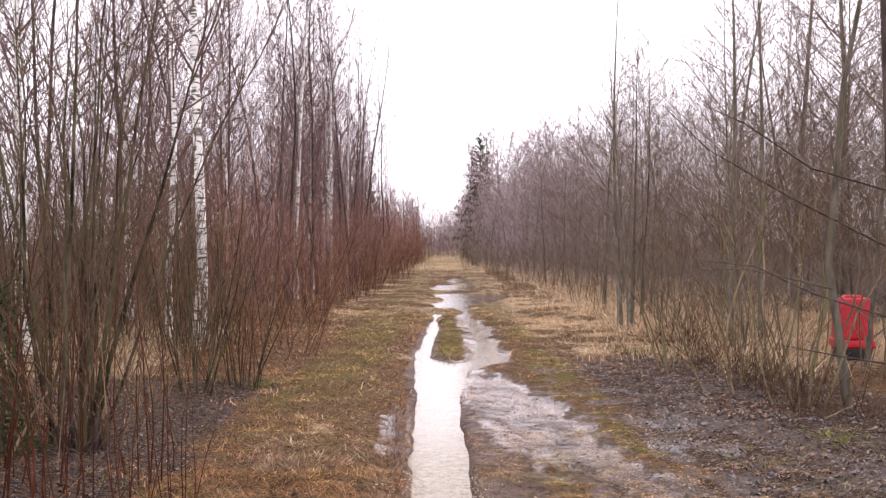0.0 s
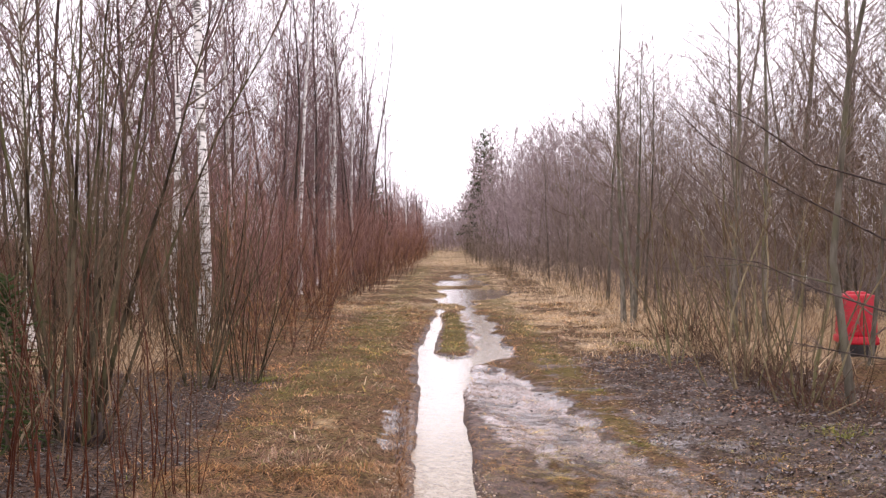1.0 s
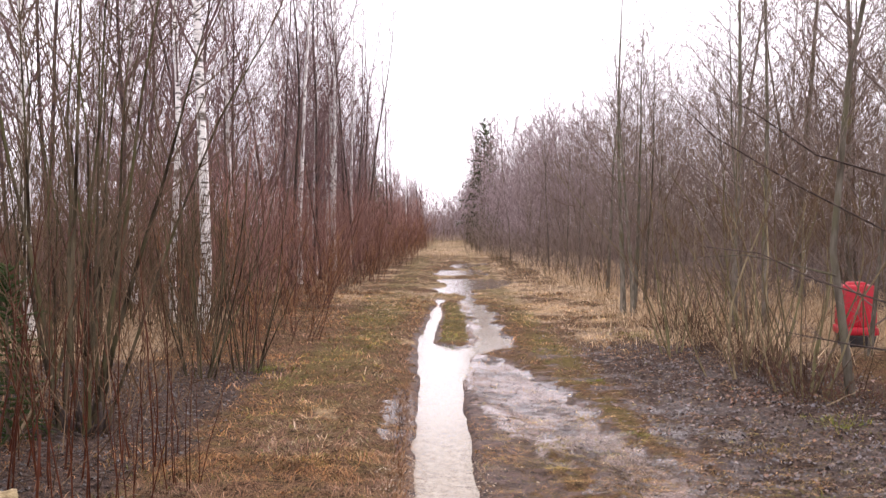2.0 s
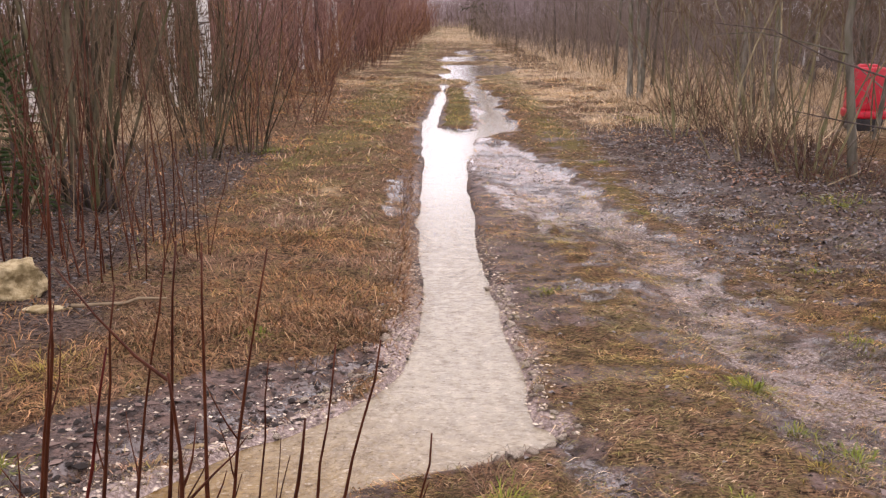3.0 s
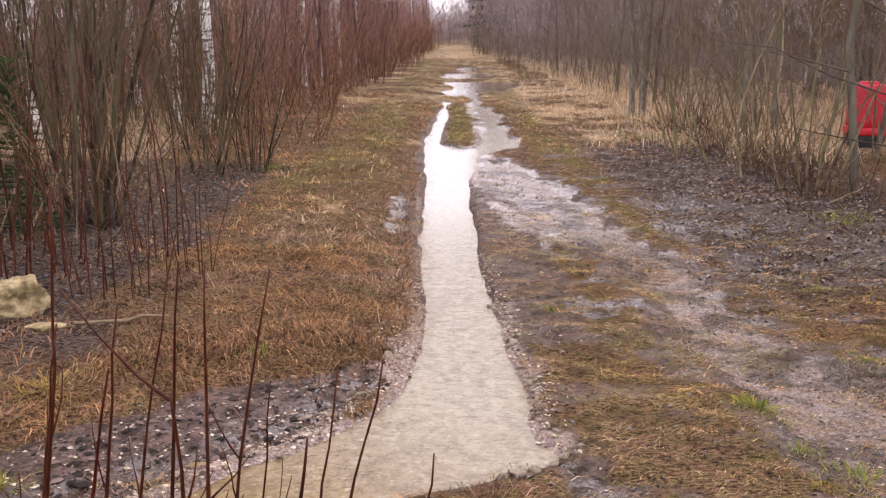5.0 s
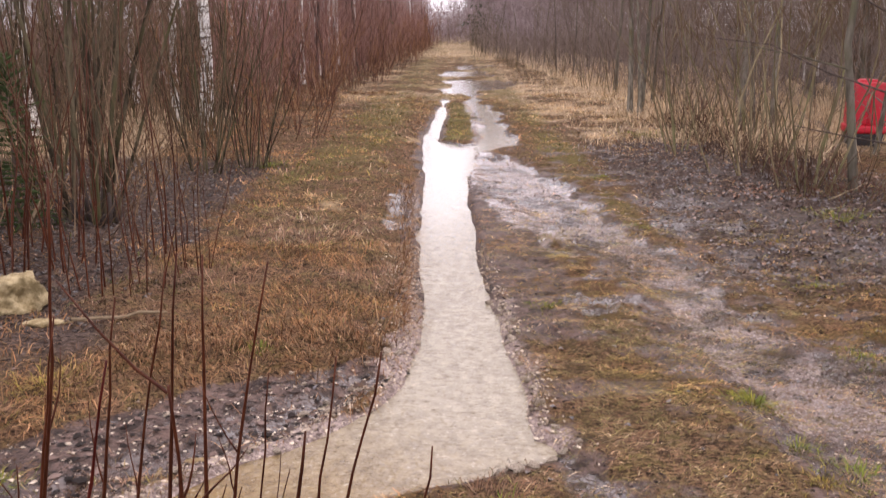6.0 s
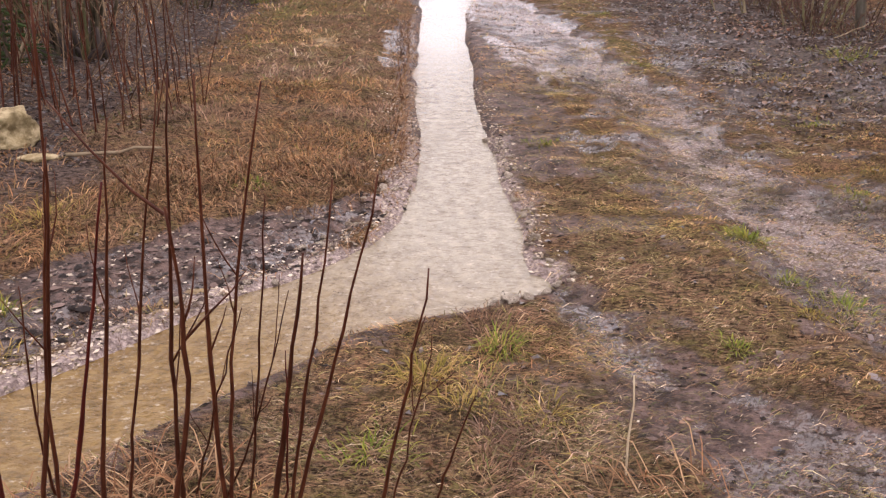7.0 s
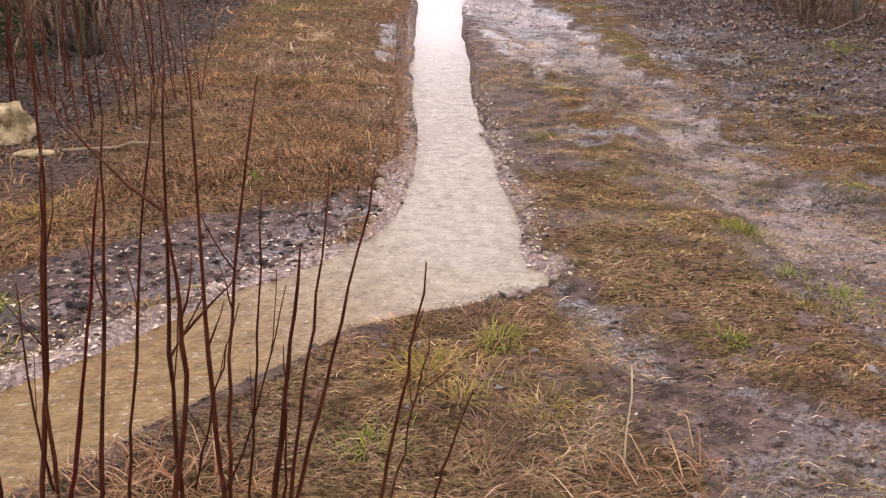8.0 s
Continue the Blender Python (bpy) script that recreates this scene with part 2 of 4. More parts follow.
    ob.parent = parent
    return tagged(ob, label)


def path(rng, p, d, length, n, wander, rise):
    """Points of a wandering shoot that bends upward by rise."""
    pts, d, step = [p.copy()], d.normalized(), length / n
    for _ in range(n):
        d = (d + Vector((rng.gauss(0, wander), rng.gauss(0, wander), rng.gauss(0, wander) + rise))).normalized()
        pts.append(pts[-1] + d * step)
    return pts


def along(pts, s):
    s = min(max(s, 0), 0.999) * (len(pts) - 1)
    i = int(s)
    return pts[i].lerp(pts[i + 1], s - i), (pts[i + 1] - pts[i]).normalized()


def sideways(rng, d, angle, az=None):
    """A direction that leaves d by that many degrees."""
    az = rng.uniform(0, 2 * math.pi) if az is None else az
    u = d.cross(Vector((0.3, 0.2, 0.93)) if abs(d.z) < 0.9 else Vector((1, 0, 0))).normalized()
    w = d.cross(u)
    return (d * math.cos(radians(angle)) + (u * math.cos(az) + w * math.sin(az)) * math.sin(radians(angle))).normalized()


def taper(r0, r1, n):
    return [r0 + (r1 - r0) * i / n for i in range(n + 1)]


def spray(rng, out, pts, r, count, angle, length, rise, more=0, rtip=0.0022, s0=0.25):
    """Twigs along a branch, and twigs on the twigs."""
    for _ in range(count):
        s = rng.uniform(s0, 1)
        p, d = along(pts, s)
        le = length * rng.uniform(0.5, 1.2) * (1.15 - 0.5 * s)
        q = path(rng, p, sideways(rng, d, angle * rng.uniform(0.6, 1.3)), le, 2, 0.10, rise)
        out.add(q, [max(r * 0.55, rtip), max(r * 0.4, rtip), rtip * 0.7])
        for _ in range(more):
            p2, d2 = along(q, rng.uniform(0.2, 0.95))
            q2 = path(rng, p2, sideways(rng, d2, 38 * rng.uniform(0.6, 1.3)), le * rng.uniform(0.3, 0.6), 1, 0.05, rise)
            out.add(q2, [rtip, rtip * 0.6])


def broadleaf(seed, height, r, first, boughs, reach, angle, rise, subs, more, lean=0.02, rtip=0.003, wander=0.025):
    """Meshes of a bare tree: its trunk and its crown of branches and twigs."""
    rng = random.Random(seed)
    trunk, crown = Tubes(), Tubes()
    n = 12
    pts = path(rng, Vector((0, 0, -0.08)), Vector((rng.gauss(0, lean), rng.gauss(0, lean), 1)), height, n, wander, 0.03)
    rads = [r * (1 - 0.93 * (i / n) ** 0.9) * (1.25 if i == 0 else 1) for i in range(n + 1)]
    trunk.add(pts, rads, 7)
    for i in range(boughs):
        s = first + (0.97 - first) * ((i + rng.random()) / boughs) ** 0.9
        p, d = along(pts, s)
        le = reach * (1.15 - s) ** 0.75 * rng.uniform(0.6, 1.25)
        br = max(r * (1 - s) * 0.38, rtip * 1.3)
        q = path(rng, p, sideways(rng, d, angle * rng.uniform(0.7, 1.25), i * 2.4 + rng.gauss(0, 0.4)), le, 4, 0.09, rise)
        crown.add(q, taper(br, rtip, 4), 4 if br > 0.012 else 3)
        spray(rng, crown, q, br * 0.6, subs, 40, le * 0.42, rise * 0.8, more, rtip)
    return trunk, crown


def thing(name, label, category, group="", at=None, kind=""):
    ob = tagged(new(name), label, category, group, kind)
    if at is not None:
        ob.matrix_basis = at
    return ob


# ---- the lie of the land ----
TABLE = np.random.RandomState(5).rand(256, 256)


def value_noise(x, y, scale, shift=0):
    x, y = x / scale + 57.3 * shift, y / scale + 91.7 * shift
    i, j = np.floor(x).astype(int), np.floor(y).astype(int)
    u, v = x - i, y - j
    u, v = u * u * (3 - 2 * u), v * v * (3 - 2 * v)
    a, b = TABLE[i & 255, j & 255], TABLE[(i + 1) & 255, j & 255]
    c, d = TABLE[i & 255, (j + 1) & 255], TABLE[(i + 1) & 255, (j + 1) & 255]
    return (a * (1 - u) + b * u) * (1 - v) + (c * (1 - u) + d * u) * v - 0.5


def fbm(x, y, scale, octaves=4, shift=0):
    out, amp = 0.0, 1.0
    for k in range(octaves):
        out = out + amp * value_noise(x, y, scale / 2 ** k, shift + k)
        amp *= 0.5
    return out


def smooth(a, b, v):
    u = np.clip((v - a) / (b - a), 0, 1)
    return u * u * (3 - 2 * u)


def run(x, y, chain):
    """Distance to a chain of (x, y, half width): negative inside."""
    best = np.full(np.shape(x), 1e9)
    for (ax, ay, ar), (bx, by, br) in zip(chain, chain[1:]):
        dx, dy = bx - ax, by - ay
        s = np.clip(((x - ax) * dx + (y - ay) * dy) / (dx * dx + dy * dy + 1e-9), 0, 1)
        best = np.minimum(best, np.hypot(x - ax - s * dx, y - ay - s * dy) - (ar + s * (br - ar)))
    return best


RILL = ((-0.02, 13.4, 0.32), (-0.05, 11.3, 0.205), (-0.05, 9.2, 0.20), (-0.035, 8.0, 0.195), (-0.01, 7.0, 0.19),
        (0.045, 6.0, 0.175), (0.07, 5.0, 0.19), (0.07, 4.4, 0.25), (-0.02, 3.85, 0.36))
POOL = ((-0.05, 3.80, 0.38), (0.31, 3.68, 0.10))
OUTFLOW = ((-0.12, 3.74, 0.35), (-0.58, 3.39, 0.24), (-0.94, 2.95, 0.245), (-1.33, 2.50, 0.26), (-2.1, 1.75, 0.34), (-4.5, 0.2, 0.4))
RUT_LEFT = ((0.0, 13.6, 0.36), (-0.33, 15.0, 0.06), (-0.30, 16.2, 0.04), (-0.21, 19.2, 0.03), (-0.16, 23.5, 0.02), (-0.16, 24.4, -0.03))
RUT_RIGHT = ((0.1, 13.6, 0.3), (0.70, 14.5, 0.20), (0.76, 16, 0.17), (0.74, 19, 0.13), (0.55, 23, 0.12), (0.6, 26.5, 0.3))
PUDDLES = ((0.3, 26.6, 0.4), (0.75, 28.0, 0.8), (0.6, 33, 0.75), (0.7, 38, 0.75), (1.0, 45, 0.75), (0.9, 52, 0.5))
WET_TRACK = ((0.55, 12.5, 0.35), (0.95, 9.6, 0.4), (1.32, 7.8, 0.24), (1.52, 6.6, 0.21), (1.56, 5.6, 0.23), (1.64, 4.8, 0.28), (1.78, 4.1, 0.32), (1.9, 3.2, 0.34), (2.1, 1.5, 0.3))
SEEP = ((0.49, 3.55, 0.05), (0.60, 3.1, 0.11), (0.85, 2.65, 0.20), (1.15, 2.3, 0.28), (1.4, 1.5, 0.35))
LEFT_BANK = ((-0.44, 10.4, 0.07), (-0.38, 9.2, 0.10), (-0.33, 8.0, 0.06), (-0.26, 6.6, 0.04), (-0.22, 5.6, 0.03))
MUD_BANK = ((-0.40, 4.55, 0.18), (-0.85, 4.10, 0.36), (-1.40, 3.55, 0.40), (-2.2, 2.9, 0.45), (-4.5, 1.6, 0.5))
WATER_LEVEL = -0.04


def streams(x, y):
    d = run(x, y, RILL)
    for chain in (POOL, OUTFLOW, RUT_LEFT, RUT_RIGHT, PUDDLES):
        d = np.minimum(d, run(x, y, chain))
    far = smooth(20, 32, y)
    return d + (0.045 + 0.42 * smooth(14.2, 18, y) * smooth(0.2, 0.5, x)) * fbm(x, y, 0.5, 3, 3) * (1 - far) + far * (0.12 + 2.1 * fbm(x * 0.8, y * 0.55, 1.3, 3, 9))


def land(x, y):
    """Height of the ground."""
    x, y = np.asarray(x, float), np.asarray(y, float)
    near = 1 - smooth(40, 120, np.hypot(x, y))
    z = near * (0.035 * fbm(x, y, 1.3, 4, 1) + 0.040 * fbm(x, y, 0.19, 3, 2))
    d = streams(x, y)
    z = z * smooth(0.0, 0.30, d) * (1 - 0.85 * smooth(0.12, -0.1, np.minimum(run(x, y, WET_TRACK), run(x, y, SEEP))))
    z = z + 0.05 * smooth(0.30, 0.9, -x) * smooth(4.2, 5.2, y) * smooth(0.1, 0.4, d)
    z = z + 0.04 * smooth(2.6, 4.6, x) * smooth(5, 9, y) + 0.06 * smooth(2.4, 3.6, -x)
    z = z - 0.035 * smooth(0.15, -0.12, run(x, y, WET_TRACK)) - 0.02 * smooth(0.1, -0.1, run(x, y, SEEP))
    bank = smooth(0.1, -0.2, run(x, y, MUD_BANK))
    z = z - bank * (0.03 - 0.055 * fbm(x, y, 0.16, 3, 15))
    z = z + near * 0.05 * fbm(x, y, 0.11, 2, 7) * smooth(1.7, 2.6, x) * smooth(0.25, 0.6, d)
    z = z + 0.35 * smooth(70, 170, y) * smooth(30, 8, np.abs(x))
    w = 0.012 * np.clip(y - 8, 0, 30)
    return z + (-0.15 - z) * smooth(0.10 + w, -0.09 - w, d)


def zones(x, y):
    """mud, sand (with the wheel track's painted sheen), green and straw, wet, litter: 0 to 1 each."""
    d = streams(x, y)
    track, seep, bank = run(x, y, WET_TRACK), run(x, y, SEEP), run(x, y, MUD_BANK)
    n1, n2 = fbm(x, y, 0.9, 4, 11), fbm(x, y, 0.26, 4, 12)
    edge = smooth(0.30, 0.02, d + 0.15 * n2)
    mud = np.maximum.reduce([edge * 0.9, 0.9 * smooth(0.25, -0.1, track + 0.5 * n2), smooth(0.15, -0.1, seep + 0.15 * n2),
                             smooth(0.12, -0.08, bank + 0.18 * n2), smooth(0.10, -0.05, run(x, y, LEFT_BANK) + 0.18 * n2)])
    mud = np.maximum(mud, (0.40 + 0.40 * n1 + 1.05 * n2) * smooth(0.25, 0.6, x) * smooth(18, 10, y) * smooth(5, 3, x))
    mud = np.maximum(mud, (0.30 + 0.8 * n1) * smooth(3.4, 2.8, y))
    mud = np.maximum(mud, (0.92 + 0.7 * n2) * smooth(0.1, 0.22, x) * smooth(1.0, 0.7, x) * smooth(4.6, 5.6, y) * smooth(12, 9, y))
    flat = smooth(0.25, -0.1, run(x, y, ((0.35, 13.2, 0.3), (0.55, 11, 0.45), (0.75, 8.8, 0.35), (0.95, 7.2, 0.15))) + 0.3 * n2)
    flat = np.maximum(flat, smooth(0.2, -0.05, run(x, y, ((0.45, 14.3, 0.12), (0.5, 18, 0.14), (0.4, 23, 0.12))) + 0.25 * n2))
    sand = np.maximum((0.58 + 0.9 * n2) * flat, smooth(0.19, 0.03, d + 0.2 * n2 - 0.07 * smooth(-0.1, -0.3, x)) * smooth(6.8, 5.0, y) * 0.85 * smooth(-0.05, 0.1, y - 3.62 - 0.85 * np.minimum(x, 0)))
    sand = np.maximum(sand, 0.75 * smooth(0.05, -0.2, d))
    # pale silt along the wheel track, raised further to paint its sheen
    sand = np.maximum(sand, (0.66 + 0.7 * n2) * smooth(0.14, -0.08, track + 0.25 * n2) * smooth(2.2, 4.2, y))
    green = np.maximum.reduce([smooth(1.0, 0.3, np.abs(x + 1.35)) * smooth(7, 12, y) * 0.52, smooth(0.45, 0.1, run(x, y, ((0, 15.2, 0.12), (0.15, 22, 0.18)))) * 1.15,
                               smooth(0.6, 0.1, np.abs(x - 1.55)) * smooth(7, 9, y) * smooth(26, 18, y) * 0.6,
                               smooth(0.2, 0.8, x) * smooth(7.5, 5, y) * 0.42, smooth(3.5, 2.8, y) * 0.34 * smooth(-1.4, -0.4, x), 0.42 * smooth(14, 22, y) * smooth(2.6, 1.6, np.abs(x))]) + 0.5 * n1
    green = green * smooth(0.05, 0.25, d)
    straw = np.maximum(smooth(3.0, 4.4, x + 0.8 * n1) * smooth(11, 16, y) * smooth(11, 8, x), smooth(-3.2, -4.2, x) * smooth(9, 12, y) * smooth(-9, -6.5, x) * smooth(24, 18, y) * 0.7)
    straw = np.maximum(straw, (0.06 + 0.7 * n1 + 0.5 * n2) * smooth(-1.9, -1.0, x) * smooth(0.2, -0.3, x) * smooth(6.5, 9, y))
    straw = np.maximum(straw, smooth(45, 75, y) * smooth(6, 4, np.abs(x)) * 0.9)
    straw = np.maximum(straw, (0.52 + 0.9 * n1) * smooth(1.0, 2.0, x) * smooth(12, 17, y) * (1 - 0.5 * smooth(28, 40, y)))
    straw = np.maximum(straw, (0.42 + 0.7 * n1 + 0.4 * n2) * smooth(15, 26, y) * smooth(3.4, 2.4, np.abs(x)))
    wet = np.maximum.reduce([(0.86 + 0.7 * n2) * smooth(0.2, -0.1, track + 0.5 * n2), (0.54 + 1.1 * n2) * flat, (0.62 + 0.9 * n2) * smooth(0.15, -0.1, seep), (0.46 + 0.6 * n2) * smooth(0.1, -0.1, bank), (0.56 + 0.9 * n2) * smooth(0.08, -0.05, run(x, y, LEFT_BANK)),
                             smooth(0.25, 0.05, run(x, y, ((-0.48, 9.7, 0.04), (-0.42, 8.2, 0.06))) + 0.25 * n2) * 0.7,
                             0.9 * smooth(0.25, 0.02, d) * smooth(8, 12, y) * smooth(-0.3, 0.1, x), (0.30 + 0.9 * n1 + 0.8 * n2) * smooth(0.4, 0.9, x) * smooth(14, 8, y) * smooth(3.4, 2.0, x)])
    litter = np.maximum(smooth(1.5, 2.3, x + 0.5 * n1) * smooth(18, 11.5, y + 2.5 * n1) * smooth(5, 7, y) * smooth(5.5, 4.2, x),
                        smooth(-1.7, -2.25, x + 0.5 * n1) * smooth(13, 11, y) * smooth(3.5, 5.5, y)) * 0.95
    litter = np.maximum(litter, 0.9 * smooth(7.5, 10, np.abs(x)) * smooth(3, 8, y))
    return [np.clip(v, 0, 1) for v in (mud, sand, green, straw, wet, litter)]


def grow_axis(start, *stretches):
    """Ticks along one axis: (end, step at the end) one after another."""
    out, step = [start], None
    for end, a, b in stretches:
        while out[-1] < end:
            s = (out[-1] - start) / max(end - start, 1e-6)
            out.append(out[-1] + a + (b - a) * min(max(s, 0), 1))
        start = out[-1]
    return out


side = grow_axis(0, (1.9, 0.045, 0.045), (4.5, 0.05, 0.14), (16, 0.12, 1.0), (90, 1.2, 12), (2500, 14, 500))
XS = np.array([-v for v in reversed(side[1:])] + side)
back = grow_axis(0, (2, 0.2, 0.3), (12, 0.4, 2), (90, 2, 20), (2500, 25, 600))
YS = np.array([-v for v in reversed(back[1:])] + grow_axis(0, (1.6, 0.12, 0.04), (6, 0.032, 0.04), (15, 0.042, 0.09), (32, 0.08, 0.25), (80, 0.25, 1.5), (220, 1.6, 8), (3000, 10, 600)))


def build_ground():
    gx, gy = np.meshgrid(XS, YS)
    nx, ny = len(XS), len(YS)
    co = np.stack([gx, gy, land(gx, gy)], -1).reshape(-1, 3)
    i = (np.arange(ny - 1)[:, None] * nx + np.arange(nx - 1)).ravel()
    quads = np.stack([i, i + 1, i + nx + 1, i + nx], 1)
    me = bpy.data.meshes.new("ground")
    me.from_pydata(co, [], quads)
    mud, sand, green, straw, wet, litter = (v.ravel() for v in zones(gx, gy))
    for name, cols in (("zone_a", (mud, sand, green)), ("zone_b", (straw, wet, litter))):
        at = me.color_attributes.new(name, "FLOAT_COLOR", "POINT")
        at.data.foreach_set("color", np.stack([*cols, np.ones_like(mud)], 1).ravel())
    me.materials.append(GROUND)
    me.shade_smooth()
    return tagged(new("ground", me), "wet muddy forest track with matted brown dead grass", "ground", kind="structure")


def build_water():
    """One level sheet, cut to the wet reaches of the plan."""
    xs, ys = np.arange(-5.4, 2.6, 0.09), np.concatenate([np.arange(-0.7, 16, 0.09), np.arange(16, 62, 0.4)])
    gx, gy = np.meshgrid(xs, ys)
    keep = streams(gx, gy) < 0.22
    nx = len(xs)
    ok = keep[:-1, :-1] | keep[1:, 1:] | keep[1:, :-1] | keep[:-1, 1:]
    r, c = np.nonzero(ok)
    i = r * nx + c
    me = bpy.data.meshes.new("water")
    quads = np.stack([i, i + 1, i + nx + 1, i + nx], 1)
    used, inv = np.unique(quads, return_inverse=True)
    co = np.stack([gx.ravel(), gy.ravel(), np.full(gx.size, WATER_LEVEL)], 1)[used]
    me.from_pydata(co, [], inv.reshape(-1, 4))
    me.materials.append(WATER)
    me.shade_smooth()
    return tagged(new("water", me), "muddy beige meltwater running down the wheel rut", "water", kind="structure")


build_ground()
build_water()


def spot(x, y, sink=0.0, turn=0.0, size=1.0):
    """A pose on the ground."""
    return pose(x, y, float(land(x, y)) - sink, 0, 0, turn) @ Matrix.Scale(size, 4)


def stand(proto, x, y, turn, size, sink=0.03):
    """A copy of a thing, set on the ground."""
    ob = copy_thing(proto, pose(0, 0, 0))
    ob.matrix_basis = spot(x, y, sink, turn, size)
    return ob


# ---- trees: one of each kind, then copies ----
def make_tree(name, label, category, group, meshes):
    ob = thing(name, label, category, group)
    for pn, me in meshes:
        part(pn, me, ob)
    return ob


def tree_kind(name, label, group, barkmat, twigmat, variants, **kw):
    out = []
    for k in range(variants):
        trunk, crown = broadleaf(seed=hash_of(name) + k, **kw)
        out.append(make_tree(name, label, "tree", group, (("trunk", trunk.mesh("trunk", barkmat)), ("crown", crown.mesh("crown", twigmat)))))
    return out


def hash_of(name):
    return sum(ord(ch) * (i + 3) for i, ch in enumerate(name))


BIRCH = tree_kind("birch_tree", "tall bare birch with white black-marked bark beside the track", "birches along the track", BARK_BIRCH, TWIG_BIRCH, 3,
                  height=13.5, r=0.088, first=0.25, boughs=38, reach=2.5, angle=42, rise=0.06, subs=6, more=2, rtip=0.0056, wander=0.035)
ASPEN = tree_kind("slender_tree", "tall slender bare dark-barked tree in the wood", "slender trees along the track", BARK_DARK, TWIG_BIRCH, 4,
                  height=13.0, r=0.056, first=0.16, boughs=40, reach=2.0, angle=42, rise=0.10, subs=6, more=2, rtip=0.0056, wander=0.05)
ALDER = tree_kind("grey_alder", "bare grey alder with lichen-grey bark by the track", "alders along the track", BARK_GREY, TWIG_ALDER, 4,
                  height=7.4, r=0.036, first=0.06, boughs=40, reach=2.1, angle=58, rise=0.07, subs=6, more=2, rtip=0.0045, lean=0.06)

FAR_ALDER = tree_kind("grey_alder", "bare alder far along the track, its twigs paled for haze", "alders along the track", BARK_GREY, TWIG_HAZED, 2,
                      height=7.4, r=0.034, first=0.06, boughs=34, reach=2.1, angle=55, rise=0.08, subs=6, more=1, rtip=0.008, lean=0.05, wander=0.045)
OLD_ALDER = tree_kind("old_grey_alder", "taller bare alder with pale grey mottled trunk", "alders along the track", BARK_PALE, TWIG_ALDER, 2,
                      height=9.0, r=0.075, first=0.22, boughs=36, reach=2.2, angle=52, rise=0.09, subs=6, more=2, rtip=0.0045, lean=0.04)


def shrub(seed, name, label, group, stems, height, spread, r, barkmat, twigmat, subs, more, foot=0.25, rtip=0.003, low=0.35, sides=4, wander=0.065, angle=30):
    """A bush of many stems that fan out from one foot; its twigs begin at the height low."""
    rng = random.Random(seed)
    ob = thing(name, label, "shrub", group)
    for i in range(stems):
        az = i * 2.4 + rng.gauss(0, 0.5)
        out = Vector((math.cos(az), math.sin(az), 0))
        le = height * rng.uniform(0.55, 1.1)
        d = Vector((0, 0, 1)) + out * spread * rng.uniform(0.2, 1.2)
        rr = r * rng.uniform(0.55, 1.1)
        q = path(rng, out * foot * rng.uniform(0.2, 1) + Vector((0, 0, -0.05)), d, le, 6, wander, 0.035)
        one, fine = Tubes(), Tubes()
        one.add(q, taper(rr, rtip, 6), sides)
        stem = part("stem", one.mesh("stem", barkmat), ob)
        for _ in range(subs):
            p, dd = along(q, rng.uniform(low, 0.97))
            l2 = le * rng.uniform(0.11, 0.27)
            q2 = path(rng, p, sideways(rng, dd, angle * rng.uniform(0.5, 1.3)), l2, 3, 0.12, 0.12)
            fine.add(q2, taper(max(rr * 0.35, rtip * 1.3), rtip, 3))
            spray(rng, fine, q2, rtip * 1.6, more, 30, l2 * 0.5, 0.10, 1, rtip)
        tagged(part("twig_spray", fine.mesh("twig_spray", twigmat), stem), kind="stuff")
    return ob


WILLOW = [shrub(41 + k, "willow_shrub", "multi-stemmed bare willow bush with olive-brown stems", "willow bushes along the track", 12, 4.8, 0.26, 0.019,
                BARK_WILLOW, TWIG_WILLOW, 7, 3, foot=0.34, low=0.2, wander=0.075, angle=40) for k in range(3)]
RED_BUSH = [shrub(61 + k, "red_willow_shrub", "bare bush of thin reddish-brown upright stems and twigs", "red bushes along the track", 14, 3.0, 0.30, 0.011,
                  BARK_RED, TWIG_RED, 7, 2, foot=0.55, low=0.12, wander=0.11) for k in range(3)]
ORANGE_BUSH = [shrub(81 + k, "orange_willow_shrub", "low bare bush of fine orange-brown twigs", "orange bushes along the track", 15, 2.3, 0.40, 0.008,
                     BARK_RED, TWIG_ORANGE, 7, 2, foot=0.55, low=0.10, wander=0.12) for k in range(2)]
GREY_BUSH = [shrub(91 + k, "grey_willow_shrub", "bare bush of thin grey-brown stems at the wood's edge", "grey bushes along the track", 8, 3.3, 0.26, 0.0125,
                   BARK_STEM, TWIG_ALDER, 6, 3, foot=0.55, low=0.15, wander=0.10) for k in range(2)]
TAN_BUSH = [shrub(101 + k, "tan_willow_shrub", "bare bush of olive-tan stems rising from dark leaf litter", "tan bushes by the track", 7, 3.4, 0.42, 0.0165,
                  BARK_TAN, BROWN_TWIG, 6, 2, foot=0.42, low=0.4, wander=0.12, sides=5, angle=42) for k in range(2)]
SAPLING = [shrub(111 + k, "red_sapling", "sparse clump of slender upright brown saplings", "saplings by the boulder", 7, 2.0, 0.16, 0.009,
                 BARK_SHOOT_OLIVE, BROWN_TWIG, 3, 1, foot=0.3, low=0.4, rtip=0.0022) for k in range(2)]
BROWN_BUSH = [shrub(121 + k, "brown_willow_shrub", "bare bush of thin dark olive-brown stems in the wood", "brown bushes in the wood", 14, 3.4, 0.28, 0.013,
                    BARK_WILLOW, BROWN_TWIG, 6, 2, foot=0.5, low=0.15, wander=0.10) for k in range(2)]


def spruce(seed, height, label, dense=16, needle=0.0030, sprigs=13):
